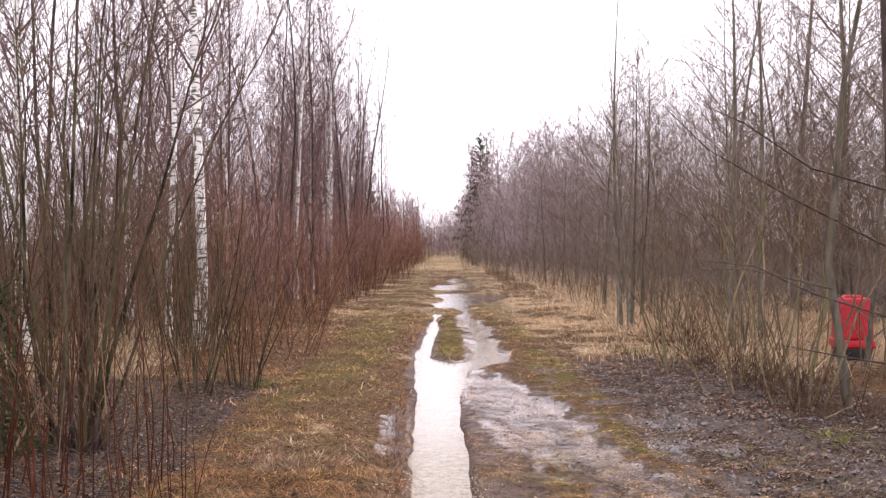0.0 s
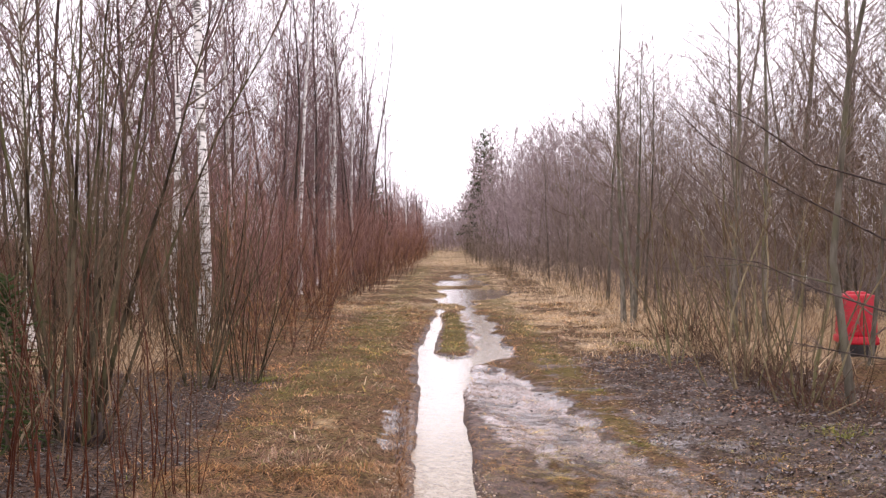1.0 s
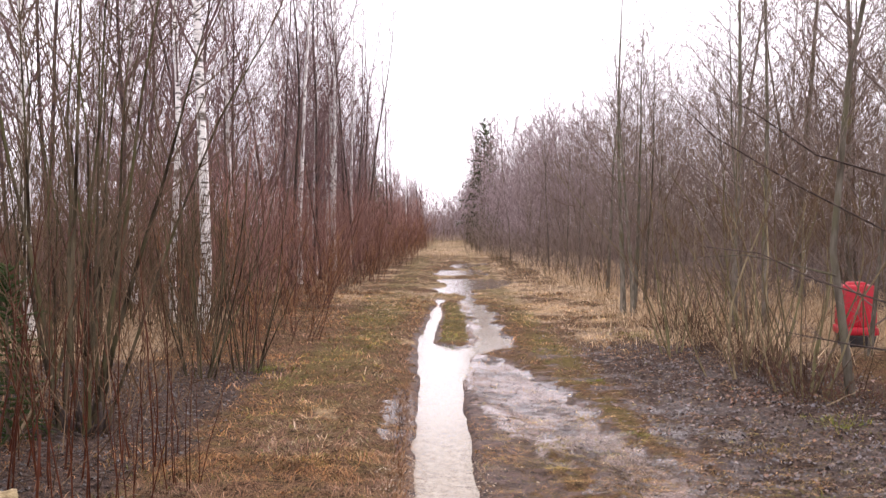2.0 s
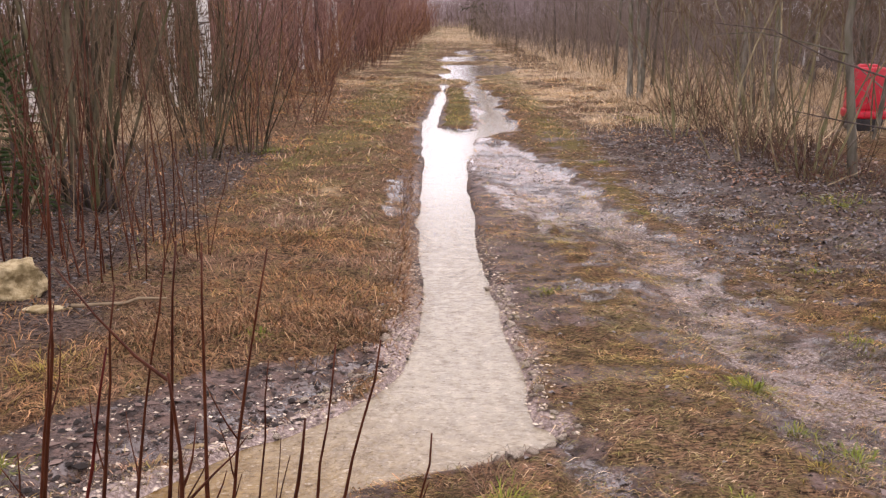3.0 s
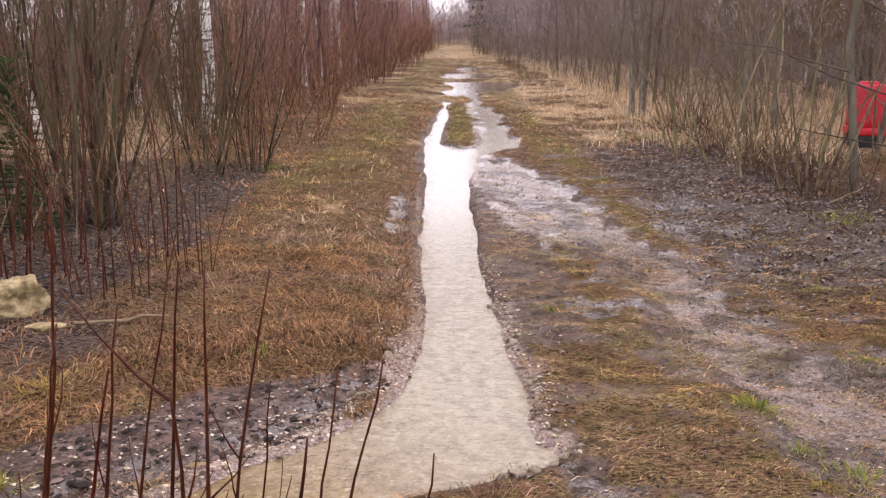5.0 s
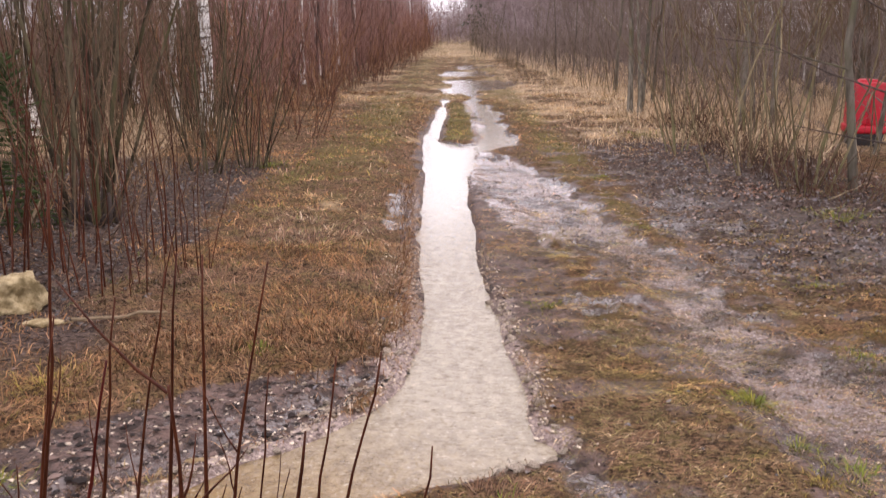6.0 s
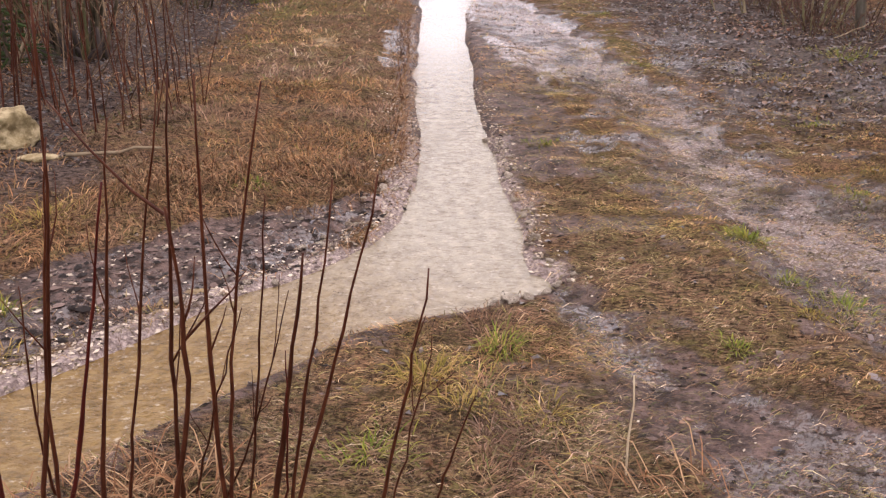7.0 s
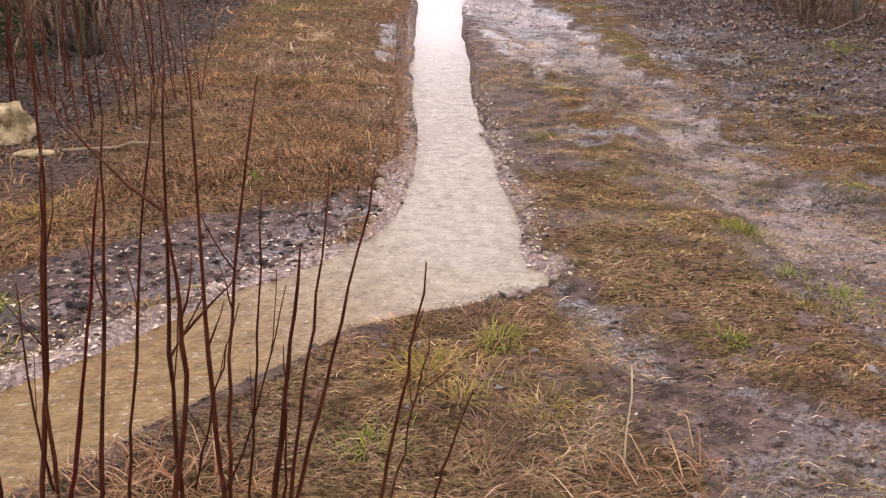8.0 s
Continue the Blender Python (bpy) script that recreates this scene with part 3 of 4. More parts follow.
    rng = random.Random(seed)
    ob = thing("spruce_tree", label, "tree", "spruces")
    trunk, crown = Tubes(), Tubes()
    pts = [Vector((0, 0, -0.1 + height * i / 8)) for i in range(9)]
    trunk.add(pts, taper(height * 0.012, 0.01, 8), 6)
    n = int(height * dense)
    for i in range(n):
        s = min(0.06 + 0.93 * (i + rng.uniform(-2, 2)) / n, 0.99)
        p, _ = along(pts, max(s, 0.03))
        le = (height * 0.21 * max(1 - s, 0) ** 0.8 + 0.14) * rng.uniform(0.5, 1.25)
        az = i * 2.4 + rng.gauss(0, 0.6)
        q = path(rng, p, Vector((math.cos(az), math.sin(az), 0.05 + 0.5 * s)), le, 3, 0.05, -0.09 if s < 0.7 else 0.02)
        crown.add(q, taper(0.014, 0.006, 3))
        for _ in range(sprigs):
            a, d = along(q, rng.uniform(0.15, 1))
            w = path(rng, a, sideways(rng, d, 48) - Vector((0, 0, 0.45)), le * rng.uniform(0.18, 0.34), 1, 0.1, 0)
            crown.add(w, [height * needle, 0.5 * height * needle if dense > 20 else 0.010])
    part("trunk", trunk.mesh("trunk", BARK_SPRUCE), ob)
    part("crown", crown.mesh("crown", NEEDLES), ob)
    return ob


rng = random.Random(11)

# the nearest willow bush
near_willow = shrub(7, "willow_shrub", "old willow bush of thick mossy stems rising from one dark stool", "willow bushes along the track", 13, 6.4, 0.24, 0.026,
                    BARK_WILLOW, TWIG_WILLOW, 8, 3, foot=0.22, sides=6, low=0.22, wander=0.06, angle=42)
near_willow.matrix_basis = spot(-3.05, 8.0)
stool = Tubes()
for k in range(26):
    a, s = rng.uniform(0, 6.3), rng.uniform(0.02, 0.24)
    p = Vector((s * math.cos(a), s * math.sin(a), -0.05))
    stool.add(path(rng, p, Vector((0.5 * math.cos(a), 0.5 * math.sin(a), 1)), rng.uniform(0.12, 0.34), 3, 0.2, 0.0), taper(rng.uniform(0.03, 0.06), 0.012, 3), 6)
part("stool", stool.mesh("stool", BARK_DARK), near_willow, "dark rotten root stool")

for k, (x, y, s) in enumerate(((-2.85, 11.0, 0.66), (-2.45, 11.6, 0.56), (-4.3, 9.9, 1.0), (-5.3, 9.0, 1.05), (-5.0, 13.5, 1.1), (-7.0, 11.5, 1.1), (-4.4, 7.6, 0.9))):
    stand(WILLOW[k % 3], x, y, rng.uniform(0, 360), s)


def left_edge(y):
    """Where the bushes begin; the clearing narrows with distance."""
    return -2.85 + 0.016 * min(max(y - 16, 0), 60)


def right_edge(y):
    return 4.1 - 0.044 * min(max(y - 20, 0), 48)


for k in range(28):
    y = 12.8 + 1.6 * k + 0.035 * k * k
    if k % 5 != 3:
        stand(ORANGE_BUSH[k % 2], left_edge(y) + rng.gauss(0, 0.22), y + rng.gauss(0, 0.5), rng.uniform(0, 360), rng.uniform(0.5, 1.15))
    stand(RED_BUSH[k % 3], left_edge(y) - 0.95 + rng.gauss(0, 0.4), y + 2 + rng.gauss(0, 0.7), rng.uniform(0, 360), rng.uniform(0.6, 1.35))
    if k % 2:
        stand(RED_BUSH[(k + 1) % 3], left_edge(y) - 2.5 + rng.gauss(0, 0.7), y + 3 + rng.gauss(0, 0.6), rng.uniform(0, 360), rng.uniform(0.8, 1.4))
for k, (x, y, s) in enumerate(((-4.3, 15.2, 0.8), (-5.2, 16.4, 0.9), (-6.2, 15.0, 0.9), (-7.2, 16.5, 1.1), (-8.2, 14.5, 1.0), (-5.9, 17.5, 1.0), (-8.8, 17.0, 1.2), (-7.0, 13.4, 0.8), (-9.5, 15.5, 1.2), (-4.8, 12.4, 0.8), (-3.45, 13.2, 0.62), (-3.7, 14.2, 0.6), (-3.8, 14.4, 0.95))):
    stand(BROWN_BUSH[k % 2], x, y, rng.uniform(0, 360), s)
for k, (x, y, s) in enumerate(((-2.25, 5.85, 0.8), (-2.7, 6.5, 0.9), (-1.95, 5.9, 0.55), (-3.4, 7.0, 1.1), (-2.2, 7.0, 0.9), (-2.9, 6.0, 0.8), (-3.6, 8.8, 1.2), (-1.75, 6.3, 0.6), (-3.1, 6.6, 1.0))):
    stand(SAPLING[k % 2], x, y, rng.uniform(0, 360), s)

# left wood
for k in range(112):
    y = 17 + 0.84 * k + rng.gauss(0, 0.8)
    deep = rng.random() ** 1.5 * 11 + (0.9 if y < 26 else -0.3)
    kind = BIRCH if rng.random() < 0.30 else ASPEN
    x = left_edge(y) - 1.45 - deep if y < 46 or k % 16 == 5 else -0.083 * y - 0.6 * deep
    stand(kind[k % len(kind)], x, y, rng.uniform(0, 360), rng.uniform(0.82, 1.18))
for k, (x, y, s) in enumerate(((-3.86, 15.0, 1.12), (-4.3, 28.0, 0.95), (-4.35, 36.5, 1.0), (-6.9, 21.0, 1.05), (-7.6, 17.0, 0.9), (-6.2, 14.2, 0.8), (-4.75, 16.6, 0.85), (-5.4, 24.0, 0.9), (-4.4, 44.0, 1.0), (-3.3, 80.0, 0.72))):
    stand(BIRCH[k % 3], x, y, 40 * k, s)
for k in range(8):
    y = 26 + 2.5 * k + rng.gauss(0, 0.8)
    stand((ASPEN + BIRCH[:1])[(3 * k) % 5], left_edge(y) - 1.9 + rng.gauss(0, 0.35), y, rng.uniform(0, 360), rng.uniform(0.9, 1.12))
for k, (x, y, s) in enumerate(((-7.2, 14.5, 0.85), (-8.6, 16.0, 0.9), (-6.6, 19.0, 0.95), (-9.8, 18.5, 1.0), (-5.2, 20.5, 0.9), (-4.2, 75.0, 0.9), (-4.6, 68.0, 0.86), (-2.75, 95.0, 0.7), (-2.6, 110.0, 0.66), (-3.5, 88.0, 0.72))):
    stand(ASPEN[k % 4], x, y, 70 * k, s)

# right wood
for k in range(98):
    y = 19 + 1.0 * k + rng.gauss(0, 0.8)
    deep = rng.random() ** 1.3 * 12
    stand(ALDER[k % 4] if y < 46 else FAR_ALDER[k % 2], right_edge(y) + 0.3 + deep, y, rng.uniform(0, 360), rng.uniform(0.72, 1.0) * (1 + 0.013 * max(0, y - 24)))
for k in range(20):
    x, y = 6.6 + rng.random() * 11, 13 + rng.random() * 14
    stand((OLD_ALDER + ALDER)[k % 6], x, y, rng.uniform(0, 360), rng.uniform(1.05, 1.45))
for k in range(19):
    y = 16.5 + 1.9 * k + 0.05 * k * k
    stand(GREY_BUSH[k % 2], right_edge(y) + 0.25 + rng.gauss(0, 0.4), y + rng.gauss(0, 0.6), rng.uniform(0, 360), rng.uniform(0.4, 0.95))
for k, (x, y, s) in enumerate(((3.9, 15.3, 0.7), (5.0, 13.4, 1.0), (5.6, 12.0, 0.9))):
    stand(GREY_BUSH[k % 2], x, y, rng.uniform(0, 360), s)
for k, (x, y, s) in enumerate(((3.25, 13.2, 0.85), (3.55, 11.3, 1.0), (3.72, 10.0, 0.95), (4.1, 12.3, 1.05), (4.5, 14.2, 1.0))):
    stand(TAN_BUSH[k % 2], x, y, rng.uniform(0, 360), s)
for x, y, s in ((4.9, 15.4, 0.85), (5.8, 13.0, 1.0), (6.6, 10.8, 1.1)):
    stand(ALDER[int(10 * y) % 4], x, y, rng.uniform(0, 360), s)
for k, (x, y, s) in enumerate(((3.52, 18.8, 0.80), (3.66, 18.6, 0.62), (3.78, 19.1, 0.66), (6.9, 23.0, 1.0), (5.6, 16.6, 0.85), (8.5, 20.0, 1.1), (9.6, 17.5, 1.15), (7.6, 14.8, 1.0), (10.6, 22.0, 1.2), (4.6, 27.0, 0.8), (4.85, 16.0, 0.9))):
    stand(OLD_ALDER[k % 2], x, y, 55 * k, s)


def placed_tree(label, barkmat, line, r, limbs, seed):
    """A tree by the track with its own trunk line and long limbs."""
    rr = random.Random(seed)
    foot = Vector(line[0])
    ob = thing("grey_alder", label, "tree", "alders along the track", at=Matrix.Translation(foot))
    trunk, crown = Tubes(), Tubes()
    pts = [Vector(p) - foot for p in line]
    pts[0].z -= 0.1
    n = len(pts) - 1
    trunk.add(pts, [r * (1 - 0.6 * i / n) * (1.2 if i == 0 else 1) for i in range(n + 1)], 8)
    part("trunk", trunk.mesh("trunk", barkmat), ob)
    for limb in limbs:
        one, q = Tubes(), [Vector(p) - foot for p in limb]
        one.add(q, taper(0.011, 0.003, len(q) - 1), 5)
        bough, fine = part("limb", one.mesh("limb", barkmat), ob), Tubes()
        spray(rr, fine, q, 0.006, 12, 42, 0.5, 0.05, 2, 0.0028)
        tagged(part("twig_spray", fine.mesh("twig_spray", TWIG_ALDER), bough), kind="stuff")
    for k in range(16):
        p, d = along(pts, rr.uniform(0.45, 1))
        q = path(rr, p, sideways(rr, d, 48), rr.uniform(0.7, 1.5), 4, 0.08, 0.08)
        crown.add(q, taper(0.010, 0.003, 4))
        spray(rr, crown, q, 0.005, 6, 40, 0.5, 0.08, 2, 0.0028)
    part("crown", crown.mesh("crown", TWIG_ALDER), ob)
    return ob


placed_tree("leaning pale grey alder trunk in front of the red bin", BARK_GREY,
            ((4.21, 9.8, 0.0), (4.07, 9.8, 0.99), (4.01, 9.85, 1.55), (4.10, 9.9, 2.4), (4.18, 9.9, 3.4), (4.36, 9.9, 4.3), (4.45, 10, 6.0)), 0.045,
            (((4.02, 9.8, 1.3), (3.5, 9.6, 1.42), (3.0, 9.5, 1.52), (2.5, 9.4, 1.5)),), 5)
placed_tree("dark alder with long bare limbs reaching over the verge", BARK_DARK,
            ((4.30, 8.9, 0.0), (4.26, 8.9, 1.2), (4.22, 8.95, 2.4), (4.16, 8.95, 4.0), (4.2, 9, 6.5)), 0.055,
            (((4.24, 8.9, 1.70), (3.26, 8.85, 2.19), (2.47, 8.8, 2.64), (2.05, 8.8, 3.05)), ((4.22, 8.9, 2.25), (3.5, 9.0, 2.48), (2.9, 9.1, 2.92), (2.5, 9.1, 3.1)),
             ((4.28, 8.9, 0.62), (3.7, 8.8, 0.72), (3.1, 8.7, 0.84)), ((4.26, 8.9, 1.05), (3.5, 9.0, 1.30), (3.0, 9.1, 1.55), (2.4, 9.2, 1.62))), 6)

bramble = shrub(131, "bramble_clump", "low dense clump of dark reddish dead stems beside the alders", "brambles", 26, 0.75, 0.75, 0.005,
                BARK_STEM, twigs("dead_bramble", (0.095, 0.042, 0.030), (0.14, 0.062, 0.042)), 5, 2, foot=0.45, rtip=0.0035, low=0.1, wander=0.2)
bramble.matrix_basis = spot(3.85, 15.7)
stand(bramble, 3.75, 9.75, 80, 0.7)
stand(bramble, 4.05, 9.3, 200, 0.6)

for k, (x, y, s) in enumerate(((2.3, 62, 0.8), (2.4, 70, 1.0), (2.2, 76, 1.1), (2.1, 84, 1.1), (2.9, 79, 1.4), (2.0, 94, 1.2), (0.3, 112, 1.0), (1.4, 106, 1.1), (-0.9, 109, 1.2), (2.2, 101, 1.3))):
    stand(GREY_BUSH[k % 2], x, y, 40 * k, s)
for k, (x, y, s) in enumerate(((-2.0, 76, 1.0), (-2.1, 84, 1.2), (-1.8, 92, 1.1), (-1.6, 101, 1.2), (-0.3, 115, 1.2), (0.9, 118, 1.3))):
    stand(RED_BUSH[k % 3], x, y, 50 * k, s)
for k, (x, y, s) in enumerate(((2.8, 90, 0.85), (2.5, 98, 0.9), (2.3, 108, 0.9), (2.1, 120, 0.9), (4.4, 92, 1.35), (5.2, 95, 1.5))):
    stand(FAR_ALDER[k % 2], x, y, 70 * k, s)
far_spruce = spruce(3, 12.2, "tall dark green spruce above the bare trees", 16, 0.0036)
far_spruce.matrix_basis = spot(3.55, 88)
young = spruce(4, 1.5, "small green spruce among the willow bushes", 70, 0.0013, 30)
young.matrix_basis = spot(-3.50, 7.55)
mid_spruce = spruce(5, 5.8, "dark green spruce half hidden in the wood")
mid_spruce.matrix_basis = spot(-4.2, 56)

# the prototypes stand in the wood as well
for k, ob in enumerate(BIRCH + ASPEN + ALDER + WILLOW + RED_BUSH + ORANGE_BUSH + GREY_BUSH + SAPLING + BROWN_BUSH + TAN_BUSH + OLD_ALDER + FAR_ALDER):
    ob.matrix_basis = spot(-11 - 1.3 * k if k % 2 else 11 + 1.3 * k, 30 + 3 * k, 0.03, 50 * k)


def far_woods():
    """Distant bare woods all round, beyond counting."""
    r, out = random.Random(21), Tubes()
    spots = []
    for _ in range(110):
        spots.append((r.choice((-1, 1)) * r.uniform(16, 60), r.uniform(8, 120), 1.0))
    for _ in range(150):
        side_x = r.choice((-1, 1))
        spots.append((side_x * ((4.2 if side_x < 0 else 3.0) + 8 * r.random() ** 1.4), r.uniform(95, 178), 1.9))
    for _ in range(90):
        spots.append((r.uniform(-60, 60), r.uniform(172, 205), 2.0))
    for _ in range(40):
        a, d = r.uniform(math.pi, 2 * math.pi), r.uniform(25, 80)
        spots.append((d * math.cos(a), d * math.sin(a), 1.0))
    for x, y, fat in spots:
        h, b = r.uniform(6.5, 9.5) * (1.25 if x > 4 and y < 140 else 1), Vector((x, y, float(land(x, y)) - 0.1))
        q = path(r, b, Vector((r.gauss(0, .03), r.gauss(0, .03), 1)), h, 4, 0.03, 0.02)
        out.add(q, taper(0.05 * (1 + 0.3 * fat), 0.012, 4), 3)
        for _ in range(24):
            p, d = along(q, r.uniform(0.02, 0.98))
            le = r.uniform(0.8, 2.4)
            w = path(r, p, sideways(r, d, 42), le, 2, 0.1, 0.1)
            out.add(w, [0.012 * fat, 0.010 * fat, 0.004])
            for _ in range(2):
                p2, d2 = along(w, r.uniform(0.2, 1))
                out.add(path(r, p2, sideways(r, d2, 40), le * 0.45, 1, 0.1, 0.1), [0.009 * fat, 0.004])
    tagged(new("far_woods", out.mesh("far_woods", TWIG_HAZED)), "distant bare woods closing the view, paled for haze", "trees", kind="stuff")


far_woods()


def thicket(label, sign, x0, x1, y0, y1, h, n, material, seed, low=0.0, fat=1.0, close=0.0):
    """Young growth too dense to count: loose upright twigs, thickened with distance to fit the camera's view."""
    r = np.random.RandomState(seed)
    y = y0 + (y1 - y0) * r.rand(n) ** 1.15
    x = sign * (x0 + (x1 - x0) * r.rand(n) - close * np.clip(y - 20, 0, 48))
    foot = land(x, y)
    z = foot + low + h * (1 + 0.006 * (y - y0)) * (0.75 + 0.8 * fbm(x, y, 5, 3, seed)) * r.rand(n) ** 1.1
    le = r.uniform(0.5, 1.7, n)
    rad = r.uniform(0.003, 0.0065, n) * (0.75 + 0.018 * y) * fat
    dx, dy, dz = r.normal(0, 0.6, n), r.normal(0, 0.6, n), r.uniform(0.25, 1, n)
    k = le / np.sqrt(dx * dx + dy * dy + dz * dz)
    ring = [np.stack([x + rad * math.cos(a), y + rad * math.sin(a), z], 1) for a in (0, 2.09, 4.19)]
    tip = np.stack([x + dx * k, y + dy * k, z + dz * k], 1)
    co = np.stack([*ring, tip], 1).reshape(-1, 3)
    i = np.arange(n) * 4
    tri = np.stack([np.stack([i, i + 1, i + 3], 1), np.stack([i + 1, i + 2, i + 3], 1), np.stack([i + 2, i, i + 3], 1)], 1).reshape(-1, 3)
    me = bpy.data.meshes.new("thicket")
    me.from_pydata(co, [], tri)
    me.materials.append(material)
    tagged(new("thicket", me), label, "trees", kind="stuff")


thicket("dense grey-brown thicket of fine bare twigs between alders", 1, 4.6, 17, 15, 48, 6.2, 24000, TWIG_ALDER, 51, 0.7, 1.0, 0.042)
thicket("dense thicket of bare twigs far along the alders, paled for haze", 1, 4.6, 15, 44, 112, 6.6, 19000, TWIG_HAZED, 66, 0.4, 1.0, 0.044)
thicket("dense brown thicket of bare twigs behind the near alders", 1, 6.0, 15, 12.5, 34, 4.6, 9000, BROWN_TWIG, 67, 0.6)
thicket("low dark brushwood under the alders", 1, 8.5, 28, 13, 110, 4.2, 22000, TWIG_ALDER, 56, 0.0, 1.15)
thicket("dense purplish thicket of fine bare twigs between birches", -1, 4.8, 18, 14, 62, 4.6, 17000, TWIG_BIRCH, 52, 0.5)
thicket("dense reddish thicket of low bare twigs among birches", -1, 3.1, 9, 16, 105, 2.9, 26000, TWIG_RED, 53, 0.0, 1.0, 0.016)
thicket("bare wood closing the far end of the track, paled for haze", 1, -14, 14, 168, 196, 8.0, 14000, TWIG_HAZED, 54, 0.0, 2.6)
thicket("brush where the track is lost, paled for haze", 1, -7, 7, 108, 128, 2.9, 7000, TWIG_HAZED, 64, 0.0, 1.2)
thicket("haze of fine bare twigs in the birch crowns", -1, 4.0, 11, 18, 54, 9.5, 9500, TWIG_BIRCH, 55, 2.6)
thicket("fine bare twigs in the alder crowns, paled for haze", 1, 4.6, 14, 30, 110, 4.6, 16000, TWIG_HAZED, 61, 2.6, 1.0, 0.035)

thicket("tangle of fine bare twigs under the willow bushes", -1, 2.7, 8.0, 8.4, 16, 1.7, 1700, BROWN_TWIG, 57, 0.1)
thicket("tangle of brown twigs about the boulder and bushes", -1, 2.0, 4.2, 5.7, 9.0, 1.1, 260, BROWN_TWIG, 58)
thicket("dark brushwood deep in the wood beyond the willows", -1, 7.5, 24, 11, 50, 4.0, 9000, BROWN_TWIG, 68, 0.0, 1.2)
thicket("fine birch twigs high over the verge", -1, 3.9, 9, 17, 48, 6.5, 7000, TWIG_BIRCH, 63, 2.4)
thicket("low reddish-brown brush along the foot of the alders", 1, 4.3, 7.5, 18, 100, 1.0, 6000, TWIG_ALDER, 62, 0.0, 1.0, 0.044)
thicket("tangle of fine bare twigs among the alder stems", 1, 5.6, 11.5, 11, 25, 3.4, 3000, BROWN_TWIG, 59, 1.3)
thicket("low dark brushwood at the foot of the alder stems", 1, 3.5, 4.3, 9.6, 16.5, 0.12, 420, twigs("dark_brush", (0.055, 0.032, 0.022), (0.10, 0.058, 0.036)), 60)

# ---- stones ----
def stone_mesh(name, seed, size, material, lumps=0.25, cuts=2, smooth_shade=True, blocky=0.95):
    bm = bmesh.new()
    bmesh.ops.create_icosphere(bm, subdivisions=cuts, radius=1)
    off = Vector((seed * 3.7, seed * 1.9, seed * 5.3))
    for v in bm.verts:
        k = 1 + lumps * noise.noise(v.co * 1.1 + off) + 0.4 * lumps * noise.noise(v.co * 2.7 + off) + 0.14 * lumps * noise.noise(v.co * 7.0 + off)
        w = Vector((math.copysign(abs(c) ** blocky, c) for c in v.co))
        v.co = Vector((w.x * size[0], w.y * size[1], w.z * size[2])) * k
    me = bpy.data.meshes.new(name)
    bm.to_mesh(me)
    bm.free()
    me.materials.append(material)
    if smooth_shade:
        me.shade_smooth()
    return me


boulder = tagged(new("boulder", stone_mesh("boulder", 1, (0.20, 0.17, 0.125), LIMESTONE, 0.5, 5, True, 0.82)), "yellowish pale limestone boulder beside the bush", "rock")
boulder.matrix_basis = spot(-2.66, 5.42) @ pose(0, 0, 0.045, 0, -6, 25)
slab = tagged(new("stone_slab", stone_mesh("stone_slab", 2, (0.12, 0.06, 0.025), LIMESTONE, 0.3, 4)), "flat pale stone slab lying in dead grass", "rock")
slab.matrix_basis = spot(-2.27, 5.12) @ pose(0, 0, 0.01, 0, 3, 8)


def fallen_branch(label, ends, r, seed):
    """A dead branch that lies or leans, from one end to the other."""
    rr, a, b = random.Random(seed), Vector(ends[0]), Vector(ends[1])
    out = Tubes()
    q = [a.lerp(b, i / 7) + Vector((rr.gauss(0, 0.008), rr.gauss(0, 0.008), rr.gauss(0, 0.006))) for i in range(8)]
    out.add([p - a for p in q], [r * rr.uniform(0.85, 1.1) * (1 - 0.05 * i) for i in range(8)], 7)
    ob = tagged(new("dead_branch", out.mesh("dead_branch", DEAD_WOOD)), label, "branch", "dead branches")
    ob.matrix_basis = Matrix.Translation(a)


fallen_branch("pale dead branch lying in the grass by the boulder", ((-2.16, 5.14, 0.075), (-1.66, 5.32, 0.07)), 0.013, 1)
fallen_branch("pale barkless stem leaning among the willow stems", ((-3.32, 7.1, 0.05), (-3.12, 7.5, 0.62)), 0.014, 2)
fallen_branch("thin dry branch lying across the leaf litter", ((3.72, 9.25, 0.06), (4.30, 9.72, 0.16)), 0.008, 3)

PEBBLES = [stone_mesh("stone", 10 + k, (1, 0.8, 0.55), PEBBLE, 0.9, 2, k % 2 == 0) for k in range(6)]
made = 0
while made < 290:
    x, y = rng.uniform(-1.9, 0.75), rng.uniform(2.6, 6.2)
    d, b = float(streams(np.array(x), np.array(y))), float(run(np.array(x), np.array(y), MUD_BANK))
    if d < -0.01 or y < 3.6 + 0.8 * min(x, 0) or not (d < (0.14 if x > 0 else 0.20) or (b < 0.05 and rng.random() < 0.12)):
        continue
    s = rng.uniform(0.004, 0.010) * (2.2 if rng.random() < 0.12 else 1)
    st = tagged(new("stone", PEBBLES[made % 6]), "small pale stone at the water's edge", "stone", "stones by the water")
    s *= 1.35 if x > 0.2 else 1
    st.matrix_basis = spot(x, y, -0.2 * s, rng.uniform(0, 360), s)
    made += 1


# larger stones along the pool
for k, (x, y, s) in enumerate(((0.20, 3.40, 0.022), (0.26, 3.42, 0.034), (0.33, 3.47, 0.026), (0.41, 3.54, 0.020), (0.47, 3.63, 0.024), (0.46, 3.86, 0.020), (0.42, 4.12, 0.026),
                                (0.40, 4.34, 0.020), (0.36, 4.70, 0.024), (0.35, 5.05, 0.020), (-0.34, 4.86, 0.040), (-0.42, 4.62, 0.024), (-0.48, 4.36, 0.026), (-0.66, 4.02, 0.022))):
